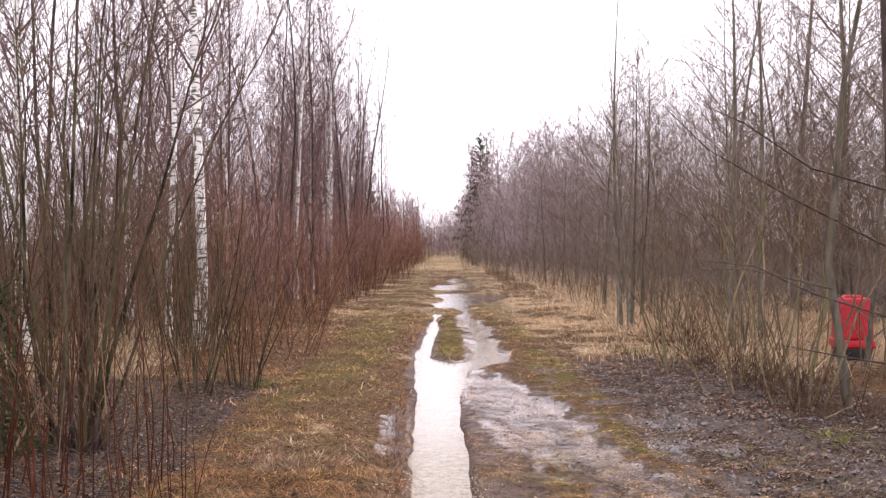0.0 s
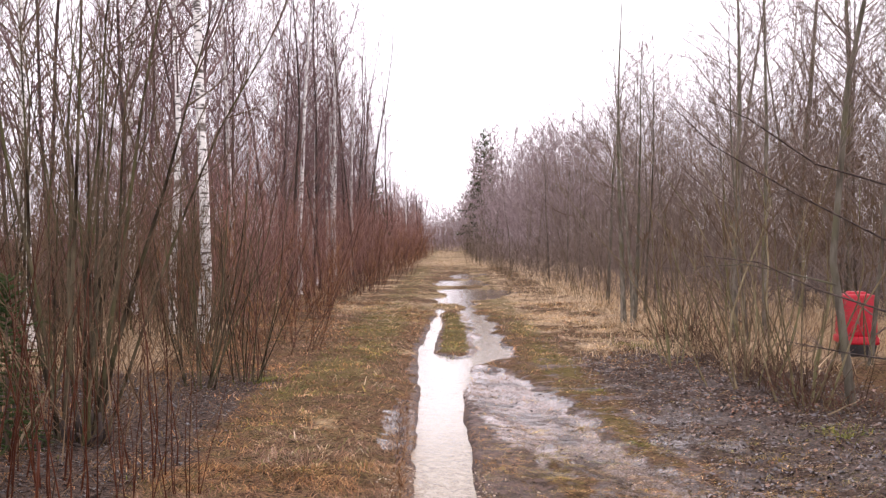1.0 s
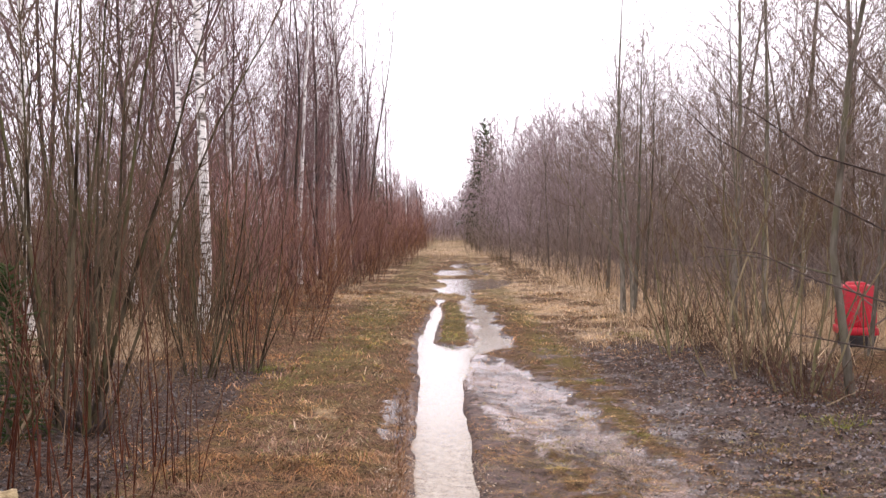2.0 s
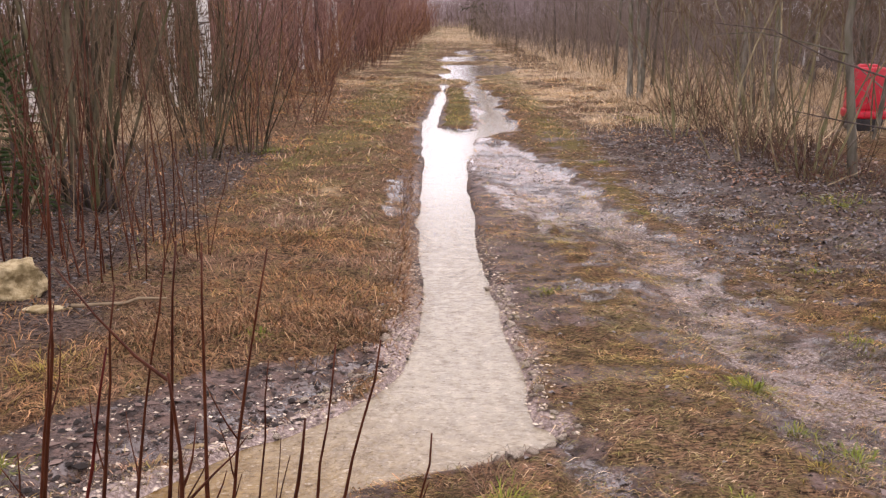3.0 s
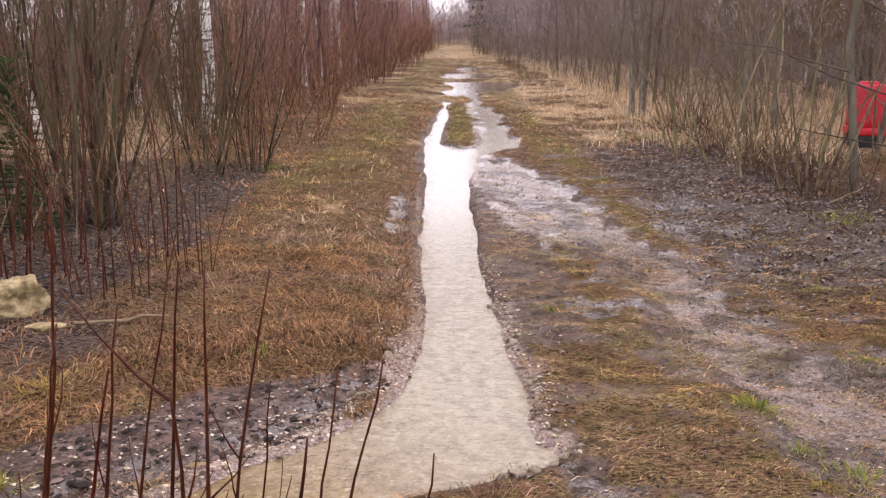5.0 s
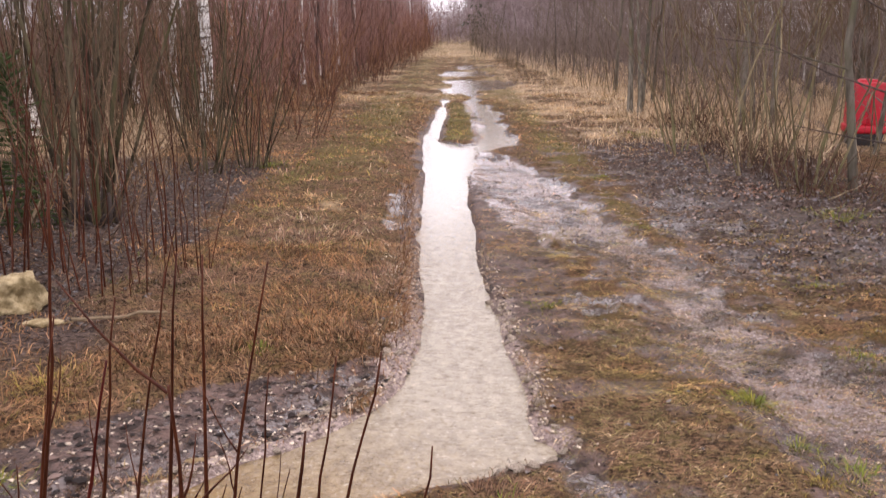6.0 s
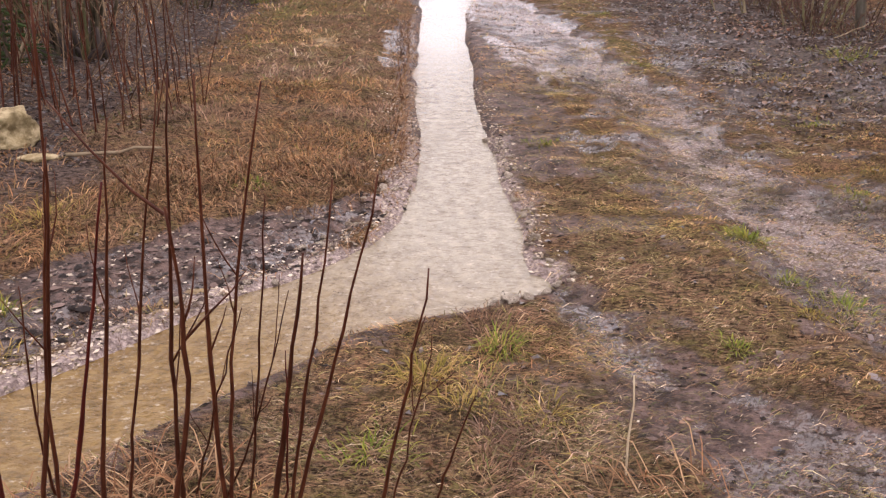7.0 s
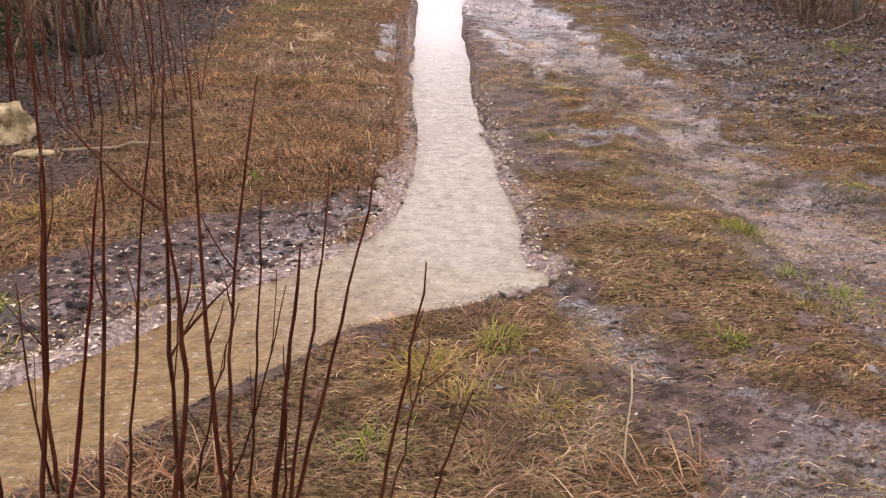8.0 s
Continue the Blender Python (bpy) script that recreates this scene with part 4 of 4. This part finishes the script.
    st = tagged(new("stone", PEBBLES[k % 6]), "pale limestone cobble at the edge of the pool", "stone", "stones by the water")
    st.matrix_basis = spot(x, y, -0.25 * s, 67 * k, s)


def chips(name, label, n, x0, x1, y0, y1, chance, small, large, material, seed, category):
    """Chips and crumbs on the mud, too many to count; chance(x, y) says where they lie."""
    r = np.random.RandomState(seed)
    x, y = r.uniform(x0, x1, n), y0 + (y1 - y0) * r.rand(n) ** 1.4
    ok = r.rand(n) < chance(x, y)
    x, y = x[ok], y[ok]
    n = len(x)
    octa = np.array([(1, 0, 0), (0, 1, 0), (-1, 0, 0), (0, -1, 0), (0, 0, 1), (0, 0, -1)])
    tri = np.array([(0, 1, 4), (1, 2, 4), (2, 3, 4), (3, 0, 4), (1, 0, 5), (2, 1, 5), (3, 2, 5), (0, 3, 5)])
    size = small + (large - small) * r.rand(n) ** 2.5
    a = r.uniform(0, 6.3, n)
    turn = np.stack([np.stack([np.cos(a), -np.sin(a)], 1), np.stack([np.sin(a), np.cos(a)], 1)], 1)
    body = r.uniform(0.55, 1.35, (n, 6, 3)) * octa * size[:, None, None] * np.array((1.5, 0.8, 0.45))
    body[:, :, :2] = np.einsum("nij,nkj->nki", turn, body[:, :, :2])
    co = (body + np.stack([x, y, land(x, y) + 0.15 * size], 1)[:, None]).reshape(-1, 3)
    me = bpy.data.meshes.new(name)
    me.from_pydata(co, [], (tri + 6 * np.arange(n)[:, None, None]).reshape(-1, 3))
    me.materials.append(material)
    tagged(new(name, me), label, category, kind="stuff")


def by_water(x, y):
    d, b = streams(x, y), run(x, y, MUD_BANK)
    near_side = y < 3.6 + 0.8 * np.minimum(x, 0)
    return np.where((d > -0.05) & ~near_side, np.maximum(np.where(x > 0, 1.0 * smooth(0.22, 0.0, d), smooth(0.36, 0.04, d)), 0.20 * smooth(0.06, -0.1, b)), 0)


def on_mud(x, y):
    mud, sand, green, straw, wet, litter = zones(x, y)
    return np.where(streams(x, y) > 0.04, np.clip(np.maximum(mud, litter) - 0.15, 0, 1), 0)


def on_bank(x, y):
    return np.where(streams(x, y) > 0.08, 0.5 * smooth(0.05, -0.15, run(x, y, MUD_BANK)), 0)


def crumb_material():
    n = Nodes("mud_crumb", 0.55, 0.12)
    return n.color(n.mix(n.ramp(n.island(), 0.35, 1.0), (0.014, 0.009, 0.007), (0.17, 0.115, 0.095)))


def chip_material():
    n = Nodes("limestone_chip", 0.7, 0.2)
    return n.color(n.mix(n.island(), (0.17, 0.12, 0.08), (0.64, 0.53, 0.41)))


CHIP = chip_material()
chips("gravel", "pale limestone chips washed out of the mud", 60000, -2.6, 1.0, 2.2, 7.5, by_water, 0.0025, 0.013, CHIP, 17, "gravel")
chips("mud_crumbs", "dark crumbs of churned wet mud", 26000, -2.8, 4.2, 1.7, 12, on_mud, 0.003, 0.015, crumb_material(), 18, "mud")
chips("mud_clods", "dark lumps of wet mud on the bank", 7000, -2.6, 0.0, 2.4, 4.9, on_bank, 0.006, 0.030, bpy.data.materials["mud_crumb"], 20, "mud")
chips("grit", "scattered pale grit in the wet wheel track", 2500, 0.4, 2.4, 1.8, 8, lambda x, y: 0.4 * on_mud(x, y), 0.003, 0.012, CHIP, 19, "gravel")


# ---- the red bin among the alders ----
def rounded_box(name, lower, upper, z0, z1, bevel, material, segments=4):
    """A box that tapers from one footprint to another, with rounded edges."""
    bm = bmesh.new()
    bmesh.ops.create_cube(bm, size=1)
    for v in bm.verts:
        w = upper if v.co.z > 0 else lower
        v.co = Vector((v.co.x * w[0], v.co.y * w[1], z1 if v.co.z > 0 else z0))
    bmesh.ops.bevel(bm, geom=list(bm.edges), offset=bevel, segments=segments, affect="EDGES", profile=0.5)
    me = bpy.data.meshes.new(name)
    bm.to_mesh(me)
    bm.free()
    me.materials.append(material)
    me.shade_smooth()
    return me


bin_ob = thing("plastic_bin", "red plastic bin with flared rim on a black base", "bin", at=spot(6.02, 13.95, 0.02, -12, 0.96))
part("base", rounded_box("base", (0.42, 0.42), (0.52, 0.5), 0.0, 0.22, 0.03, BLACK_PLASTIC), bin_ob, "black plastic base")
part("rim", rounded_box("rim", (0.57, 0.56), (0.56, 0.55), 0.215, 0.34, 0.035, RED_PLASTIC), bin_ob)
bin_body = part("body", rounded_box("body", (0.53, 0.52), (0.49, 0.47), 0.33, 0.97, 0.05, RED_PLASTIC), bin_ob)
part("cap", rounded_box("cap", (0.30, 0.30), (0.24, 0.24), 0.955, 1.01, 0.02, RED_PLASTIC), bin_body)
part("ridge", rounded_box("ridge", (0.035, 0.03), (0.03, 0.03), 0.36, 0.93, 0.01, RED_PLASTIC), bin_body).location = (0.02, -0.255, 0)


# ---- grass and leaves ----
def blades(name, label, x, y, length, width, lean, heading, tone, category="grass", material=GRASS, lift=0.0):
    """Bent blades: root, knee and tip; lean 0 stands and 1 lies."""
    n = len(x)
    z = land(x, y) + lift
    hx, hy = np.cos(heading), np.sin(heading)
    sx, sy = -hy * width / 2, hx * width / 2
    rise = length * (1 - lean)
    k = 0.5 * length * (0.35 + 0.65 * lean)
    kx, ky, kz = x + hx * k, y + hy * k, z + 0.62 * rise + 0.003 + 0.05 * length
    t = length * (0.35 + 0.65 * lean)
    tx, ty = x + hx * t, y + hy * t
    tz = np.maximum(land(tx, ty), WATER_LEVEL) + np.maximum(rise * 0.8, 0.004) + lift
    co = np.stack([np.stack([x - sx, y - sy, z - 0.01], 1), np.stack([x + sx, y + sy, z - 0.01], 1),
                   np.stack([kx + 0.8 * sx, ky + 0.8 * sy, kz], 1), np.stack([kx - 0.8 * sx, ky - 0.8 * sy, kz], 1),
                   np.stack([tx, ty, tz], 1)], 1).reshape(-1, 3)
    i = np.arange(n) * 5
    tri = np.stack([np.stack([i, i + 1, i + 2], 1), np.stack([i, i + 2, i + 3], 1), np.stack([i + 3, i + 2, i + 4], 1)], 1).reshape(-1, 3)
    me = bpy.data.meshes.new(name)
    me.from_pydata(co, [], tri)
    at = me.color_attributes.new("blade_tone", "FLOAT_COLOR", "POINT")
    at.data.foreach_set("color", np.repeat(np.concatenate([tone, np.ones((n, 1))], 1), 5, 0).ravel())
    me.materials.append(material)
    return tagged(new(name, me), label, category, kind="stuff")


R = np.random.RandomState(8)


def sow(n, x0, x1, y0, y1, power=1.0):
    return R.uniform(x0, x1, n), y0 + (y1 - y0) * R.rand(n) ** power


def tones(n, *cols):
    c = np.array(cols)
    a, b = c[R.randint(len(c), size=n)], c[R.randint(len(c), size=n)]
    f = R.rand(n, 1)
    return (a * f + b * (1 - f)) * R.uniform(0.7, 1.25, (n, 1))


def matted(label, n, x0, x1, y0, y1, power, wide, tall, flat, dark=1.0):
    x, y = sow(n, x0, x1, y0, y1, power)
    d = streams(x, y)
    mud, sand, green, straw, wet, litter = zones(x, y)
    right = smooth(0.1, 0.5, x) * (1 - 0.8 * smooth(9, 14, y)) + smooth(3.6, 3.0, y) * (x <= 0.1)
    bare = np.maximum(mud, sand) * (0.97 - 0.60 * right)
    want = (1 - bare) * (1 - np.where(x < 0, 0.93, 0.60) * litter) * (0.60 + 1.6 * (fbm(x, y, 0.30, 3, 31) + 0.2)) * (1 - 0.15 * right)
    ok = (d > 0.07) & (R.rand(len(x)) < want)
    x, y, green, straw, right = x[ok], y[ok], green[ok], straw[ok], right[ok]
    n = len(x)
    heading = 9.0 * fbm(x, y, 0.8, 2, 33) + R.normal(0, 1.0, n) - 0.5
    across = R.normal(0, 0.45, n) + np.where(R.rand(n) < 0.5, 0, math.pi) + 0.8 * fbm(x, y, 0.8, 2, 35)
    heading = np.where(R.rand(n) < 0.85 * right, across, heading)
    tone = tones(n, (0.26, 0.134, 0.068), (0.14, 0.072, 0.042), (0.36, 0.215, 0.130), (0.20, 0.138, 0.060), (0.055 * dark, 0.026 * dark, 0.015 * dark), (0.24, 0.122, 0.064))
    g = tones(n, (0.13, 0.112, 0.028), (0.25, 0.195, 0.06), (0.10, 0.118, 0.03))
    tone = np.where((R.rand(n) < 0.7 * np.clip(green - 0.1, 0, 1))[:, None], g, tone)
    tone = np.where((R.rand(n) < straw)[:, None], tones(n, (0.47, 0.345, 0.215), (0.33, 0.22, 0.125)), tone)
    drab = tones(n, (0.28, 0.172, 0.092), (0.15, 0.082, 0.048), (0.40, 0.275, 0.160), (0.040, 0.022, 0.012), (0.22, 0.175, 0.052), (0.15, 0.125, 0.036), (0.20, 0.095, 0.048))
    tone = np.where((R.rand(n) < 0.8 * right)[:, None], drab, tone)
    moss = tones(n, (0.20, 0.158, 0.058), (0.13, 0.118, 0.036), (0.27, 0.198, 0.088))
    tone = np.where((R.rand(n) < 0.55 * right * smooth(3.2, 3.8, y) * smooth(0.03, 0.2, fbm(x, y, 0.38, 3, 39)))[:, None], moss, tone)
    clump, patch = fbm(x, y, 0.10, 3, 37), fbm(x, y, 0.55, 3, 38)
    # tones vary by clump and rise by up to half farther along
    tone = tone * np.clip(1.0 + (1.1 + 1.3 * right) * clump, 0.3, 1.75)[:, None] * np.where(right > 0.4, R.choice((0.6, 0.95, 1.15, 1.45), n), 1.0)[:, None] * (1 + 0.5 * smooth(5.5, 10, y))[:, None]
    tone = tone * (1 + np.clip(1.2 * patch, -0.3, 0.3)[:, None] * np.array((0.35, 0.1, -0.5)))
    low = 1 - 0.4 * right
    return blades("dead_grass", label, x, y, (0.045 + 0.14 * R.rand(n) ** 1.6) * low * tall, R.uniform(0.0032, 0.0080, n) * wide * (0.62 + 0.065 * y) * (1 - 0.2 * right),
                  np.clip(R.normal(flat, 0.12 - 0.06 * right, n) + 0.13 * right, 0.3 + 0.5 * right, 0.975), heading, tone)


matted("matted brown dead grass on the banks of the rut", 125000, -3.4, 3.2, 1.6, 7.5, 1.1, 0.85, 0.95, 0.86)
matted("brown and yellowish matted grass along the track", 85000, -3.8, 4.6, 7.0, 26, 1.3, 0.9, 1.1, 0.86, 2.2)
matted("fine flattened grass strands pressed into the mud", 125000, 0.1, 3.4, 1.6, 9, 1.2, 0.55, 0.75, 0.93)
matted("flattened strands on the near bank", 26000, -1.2, 0.6, 1.7, 3.4, 1.0, 0.55, 0.75, 0.93)
matted("matted grass on the far reach of the track, in lighter tones", 22000, -4.2, 5.0, 25, 75, 1.3, 0.7, 1.5, 0.94, 2.6)


def fringe():
    """Long straw that hangs over the mud bank, and lies at the foot of the shoots."""
    n = 1100
    s = R.rand(n)
    x = -1.75 + 1.45 * s + R.normal(0, 0.06, n)
    y = 4.72 + 0.12 * np.sin(5 * s) + 0.35 * s + R.normal(0, 0.24, n)
    h = np.radians(R.normal(-80, 40, n))
    s4 = R.rand(1200)
    x4, y4 = -0.25 - 0.17 * s4 - np.abs(R.normal(0, 0.07, 1200)), 5.1 + 5.6 * s4 + R.normal(0, 0.1, 1200)
    x, y, h = np.concatenate([x, x4]), np.concatenate([y, y4]), np.concatenate([h, np.radians(R.normal(-30, 55, 1200))])
    x2, y2 = R.normal(-0.80, 0.16, 240), R.normal(2.20, 0.07, 240)
    x3, y3 = R.normal(0.58, 0.15, 70), R.normal(2.24, 0.06, 70)
    x, y = np.concatenate([x, x2, x3]), np.concatenate([y, y2, y3])
    h = np.concatenate([h, R.uniform(0, 6.3, 240), R.normal(2.6, 0.9, 70)])
    ok = streams(x, y) > 0.03
    x, y, h = x[ok], y[ok], h[ok]
    n = len(x)
    return blades("straw_fringe", "long pale straw hanging over the mud bank", x, y, R.uniform(0.10, 0.25, n), R.uniform(0.003, 0.006, n),
                  np.clip(R.normal(0.72, 0.15, n), 0.25, 0.95), h, tones(n, (0.42, 0.26, 0.14), (0.26, 0.125, 0.06), (0.15, 0.07, 0.036)))


fringe()


def tuft(x, y, spread, count, tall, cols, label):
    """One clump of grass."""
    a, d = R.uniform(0, 6.3, count), np.abs(R.normal(0, spread, count))
    px, py = x + np.cos(a) * d, y + np.sin(a) * d
    ob = blades("grass_tuft", label, px, py, R.uniform(0.5, 1.1, count) * tall * 0.8, R.uniform(0.003, 0.0055, count), np.clip(R.normal(0.72, 0.16, count), 0.1, 0.95),
                a + R.normal(0, 0.5, count), tones(count, *cols))
    tagged(ob, group="grass tufts")


FRESH, FADED = ((0.11, 0.15, 0.02), (0.25, 0.23, 0.04)), ((0.30, 0.22, 0.05), (0.19, 0.15, 0.03), (0.36, 0.22, 0.08))
for x, y, s, n, h, fresh in ((1.40, 4.13, 0.06, 130, 0.15, 1), (1.62, 3.45, 0.12, 130, 0.11, 1), (0.20, 3.02, 0.05, 90, 0.15, 1), (-0.22, 2.38, 0.06, 90, 0.12, 1),
                             (-0.06, 2.82, 0.07, 140, 0.16, 0), (0.06, 2.62, 0.09, 110, 0.13, 0), (0.33, 2.60, 0.06, 80, 0.14, 0), (3.50, 8.45, 0.22, 260, 0.16, 1),
                             (4.1, 8.2, 0.15, 160, 0.16, 1), (-1.75, 3.35, 0.06, 70, 0.14, 1), (-2.2, 11.6, 0.25, 220, 0.18, 1), (0.0, 14.4, 0.10, 120, 0.10, 1),
                             (-1.0, 4.75, 0.05, 60, 0.10, 1),
                             (2.47, 6.19, 0.13, 125, 0.07, 1), (2.46, 5.25, 0.08, 100, 0.07, 0), (2.16, 4.75, 0.08, 100, 0.07, 1), (0.61, 5.69, 0.08, 100, 0.07, 1), (2.65, 7.59, 0.10, 110, 0.07, 0), (1.75, 10.98, 0.14, 130, 0.07, 1), (1.69, 8.25, 0.12, 120, 0.07, 1), (1.43, 3.36, 0.10, 110, 0.07, 0), (1.46, 3.71, 0.06, 90, 0.07, 1), (1.06, 3.07, 0.05, 85, 0.07, 1), (1.30, 9.05, 0.12, 120, 0.07, 0), (3.1, 15.5, 0.3, 260, 0.25, 1), (-1.95, 4.3, 0.12, 160, 0.2, 0), (-1.6, 2.95, 0.1, 90, 0.15, 0)):
    tuft(x, y, s, n, h, FRESH if fresh else FADED, "fresh green grass tuft in the wet mud" if fresh else "yellowish faded grass tuft among dead blades")


def tall_straw():
    x1, y1 = sow(26000, 2.0, 11, 11.5, 44, 1.6)
    xa, ya = sow(11000, 3.2, 8.5, 11.5, 21)
    x1, y1 = np.append(x1, xa), np.append(y1, ya)
    x2, y2 = sow(14000, -12, -2.6, 8, 46, 1.5)
    x3, y3 = sow(8000, -5, 6, 55, 170, 1.2)
    x, y = np.concatenate([x1, x2, x3]), np.concatenate([y1, y2, y3])
    keep = (R.rand(len(x)) < 0.35 + 1.6 * (fbm(x, y, 2.2, 3, 41) + 0.25)) & ((x > 3.6 + 0.4 * np.sin(y)) | ((x > 2.0 + 0.3 * np.sin(1.7 * y)) & (y > 14) & (R.rand(len(x)) < np.where(y > 30, 0.3, 0.6))) | (x < -3.0) | (y > 55))
    keep = keep & ((x < 0) | (y > 11.8 + 2.4 * R.rand(len(x)))) & (np.hypot(x - 5.85, (y - 13.3) * 0.6) > 0.75)
    x, y = x[keep], y[keep]
    n = len(x)
    tone = tones(n, (0.76, 0.58, 0.375), (0.62, 0.45, 0.28), (0.42, 0.285, 0.17))
    tone = np.where(((x < 0) & (y < 22))[:, None], tones(n, (0.40, 0.24, 0.12), (0.28, 0.16, 0.08), (0.18, 0.11, 0.055)), tone)      # shade under the willows put into darker, browner tones
    return blades("straw_grass", "tall pale straw grass under the bare trees", x, y, R.uniform(0.25, 0.65, n) * (0.4 + 0.6 * smooth(2.2, 4.2, np.abs(x))), R.uniform(0.005, 0.010, n) * (0.7 + 0.035 * y),
                  np.clip(R.normal(0.58, 0.18, n), 0.05, 0.92), R.uniform(0, 6.3, n), tone)


tall_straw()


def leaves():
    x1, y1 = sow(11000, 1.5, 5.2, 5.5, 17, 1.2)
    x2, y2 = sow(5000, -5.0, -1.9, 5.0, 13, 1.2)
    x3, y3 = sow(800, -0.8, 3, 1.8, 6, 1.4)
    x, y = np.concatenate([x1, x2, x3]), np.concatenate([y1, y2, y3])
    litter = zones(x, y)[5]
    ok = (streams(x, y) > 0.06) & (R.rand(len(x)) < np.maximum(litter, 0.18))
    x, y = np.append(x[ok], R.normal(3.2, 0.2, 170)), np.append(y[ok], R.normal(10.1, 0.28, 170))
    n = len(x)
    tone = tones(n, (0.060, 0.046, 0.046), (0.17, 0.14, 0.135), (0.018, 0.013, 0.013), (0.19, 0.09, 0.045), (0.13, 0.115, 0.125))
    # shade under the willow bushes is put into these leaf tones
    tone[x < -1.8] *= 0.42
    tone[-170:] = tones(170, (0.26, 0.11, 0.045), (0.15, 0.06, 0.03))
    return blades("leaf_litter", "dark wet fallen leaves over the mud, shade painted in under the willows", x, y, R.uniform(0.022, 0.065, n), R.uniform(0.015, 0.045, n),
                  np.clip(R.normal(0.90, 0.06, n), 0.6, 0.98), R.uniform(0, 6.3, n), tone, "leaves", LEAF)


leaves()


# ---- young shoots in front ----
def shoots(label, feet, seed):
    """A clump of slender willow shoots; each is (x, y of its foot, lean to the side, height, radius, bark), and all
    tops are drawn towards the camera to fit its view.
    """
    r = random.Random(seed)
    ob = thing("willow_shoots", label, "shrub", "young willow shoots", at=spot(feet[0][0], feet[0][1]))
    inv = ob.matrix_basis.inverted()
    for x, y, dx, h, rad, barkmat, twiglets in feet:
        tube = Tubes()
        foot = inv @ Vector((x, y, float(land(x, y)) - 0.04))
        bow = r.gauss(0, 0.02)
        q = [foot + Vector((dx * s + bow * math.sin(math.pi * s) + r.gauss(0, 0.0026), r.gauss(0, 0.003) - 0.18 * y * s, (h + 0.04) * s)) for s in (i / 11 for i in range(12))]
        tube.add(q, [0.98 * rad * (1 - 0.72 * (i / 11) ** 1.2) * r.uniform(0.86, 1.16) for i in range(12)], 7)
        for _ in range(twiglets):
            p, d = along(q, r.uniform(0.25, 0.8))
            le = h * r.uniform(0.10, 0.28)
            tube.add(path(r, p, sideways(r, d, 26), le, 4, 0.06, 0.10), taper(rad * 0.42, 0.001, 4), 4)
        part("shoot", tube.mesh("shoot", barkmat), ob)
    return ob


OLIVE, CRIMSON = BARK_SHOOT_OLIVE, BARK_SHOOT
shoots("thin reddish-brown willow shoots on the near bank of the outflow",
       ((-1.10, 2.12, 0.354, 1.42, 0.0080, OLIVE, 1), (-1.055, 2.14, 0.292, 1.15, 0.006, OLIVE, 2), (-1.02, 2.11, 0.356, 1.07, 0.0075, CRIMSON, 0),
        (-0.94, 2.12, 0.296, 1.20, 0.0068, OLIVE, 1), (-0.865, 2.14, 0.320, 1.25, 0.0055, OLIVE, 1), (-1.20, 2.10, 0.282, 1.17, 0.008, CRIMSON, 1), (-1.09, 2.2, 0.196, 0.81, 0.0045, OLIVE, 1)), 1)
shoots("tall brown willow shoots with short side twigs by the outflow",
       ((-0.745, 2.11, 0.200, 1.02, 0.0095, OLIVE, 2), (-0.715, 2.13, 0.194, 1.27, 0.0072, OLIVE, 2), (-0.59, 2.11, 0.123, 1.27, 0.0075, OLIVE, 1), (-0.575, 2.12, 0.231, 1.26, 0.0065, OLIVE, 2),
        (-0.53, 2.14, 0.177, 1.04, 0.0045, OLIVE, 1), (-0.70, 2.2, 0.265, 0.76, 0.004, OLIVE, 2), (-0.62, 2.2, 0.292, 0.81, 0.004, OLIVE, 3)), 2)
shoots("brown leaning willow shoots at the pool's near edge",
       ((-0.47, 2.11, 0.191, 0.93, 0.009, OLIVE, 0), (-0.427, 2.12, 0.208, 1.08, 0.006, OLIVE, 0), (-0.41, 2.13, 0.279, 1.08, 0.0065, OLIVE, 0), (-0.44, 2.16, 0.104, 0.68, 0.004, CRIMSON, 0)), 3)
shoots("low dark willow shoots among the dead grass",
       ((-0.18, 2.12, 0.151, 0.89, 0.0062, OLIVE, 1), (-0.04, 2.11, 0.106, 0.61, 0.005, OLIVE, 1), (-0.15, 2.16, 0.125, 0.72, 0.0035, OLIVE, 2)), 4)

# the side limb that leaves the second clump to the left
fork = Tubes()
fork.add([Vector((-0.552, 1.743, 0.990)), Vector((-0.611, 1.743, 1.039)), Vector((-0.677, 1.735, 1.122)), Vector((-0.743, 1.726, 1.221))], taper(0.0042, 0.0016, 3), 6)
limb = new("shoot", fork.mesh("shoot", OLIVE))
second = [o for o in scene.objects if o.name == "willow_shoots.001"][0]
limb.parent = second
limb.matrix_parent_inverse = second.matrix_basis.inverted()


# a dry stalk that stands in the near mud
stalk = Tubes()
stalk.add([Vector((0, 0, -0.03)), Vector((-0.004, 0, 0.12)), Vector((0.003, 0, 0.24)), Vector((-0.004, 0, 0.33))], taper(0.0035, 0.0022, 3), 6)
stem = tagged(new("dry_stalk", stalk.mesh("dry_stalk", bark("dry_stalk_straw", (0.42, 0.32, 0.20), (0.62, 0.50, 0.34)))), "single pale dry grass stalk standing in mud", "grass")
stem.matrix_basis = spot(0.53, 2.31)
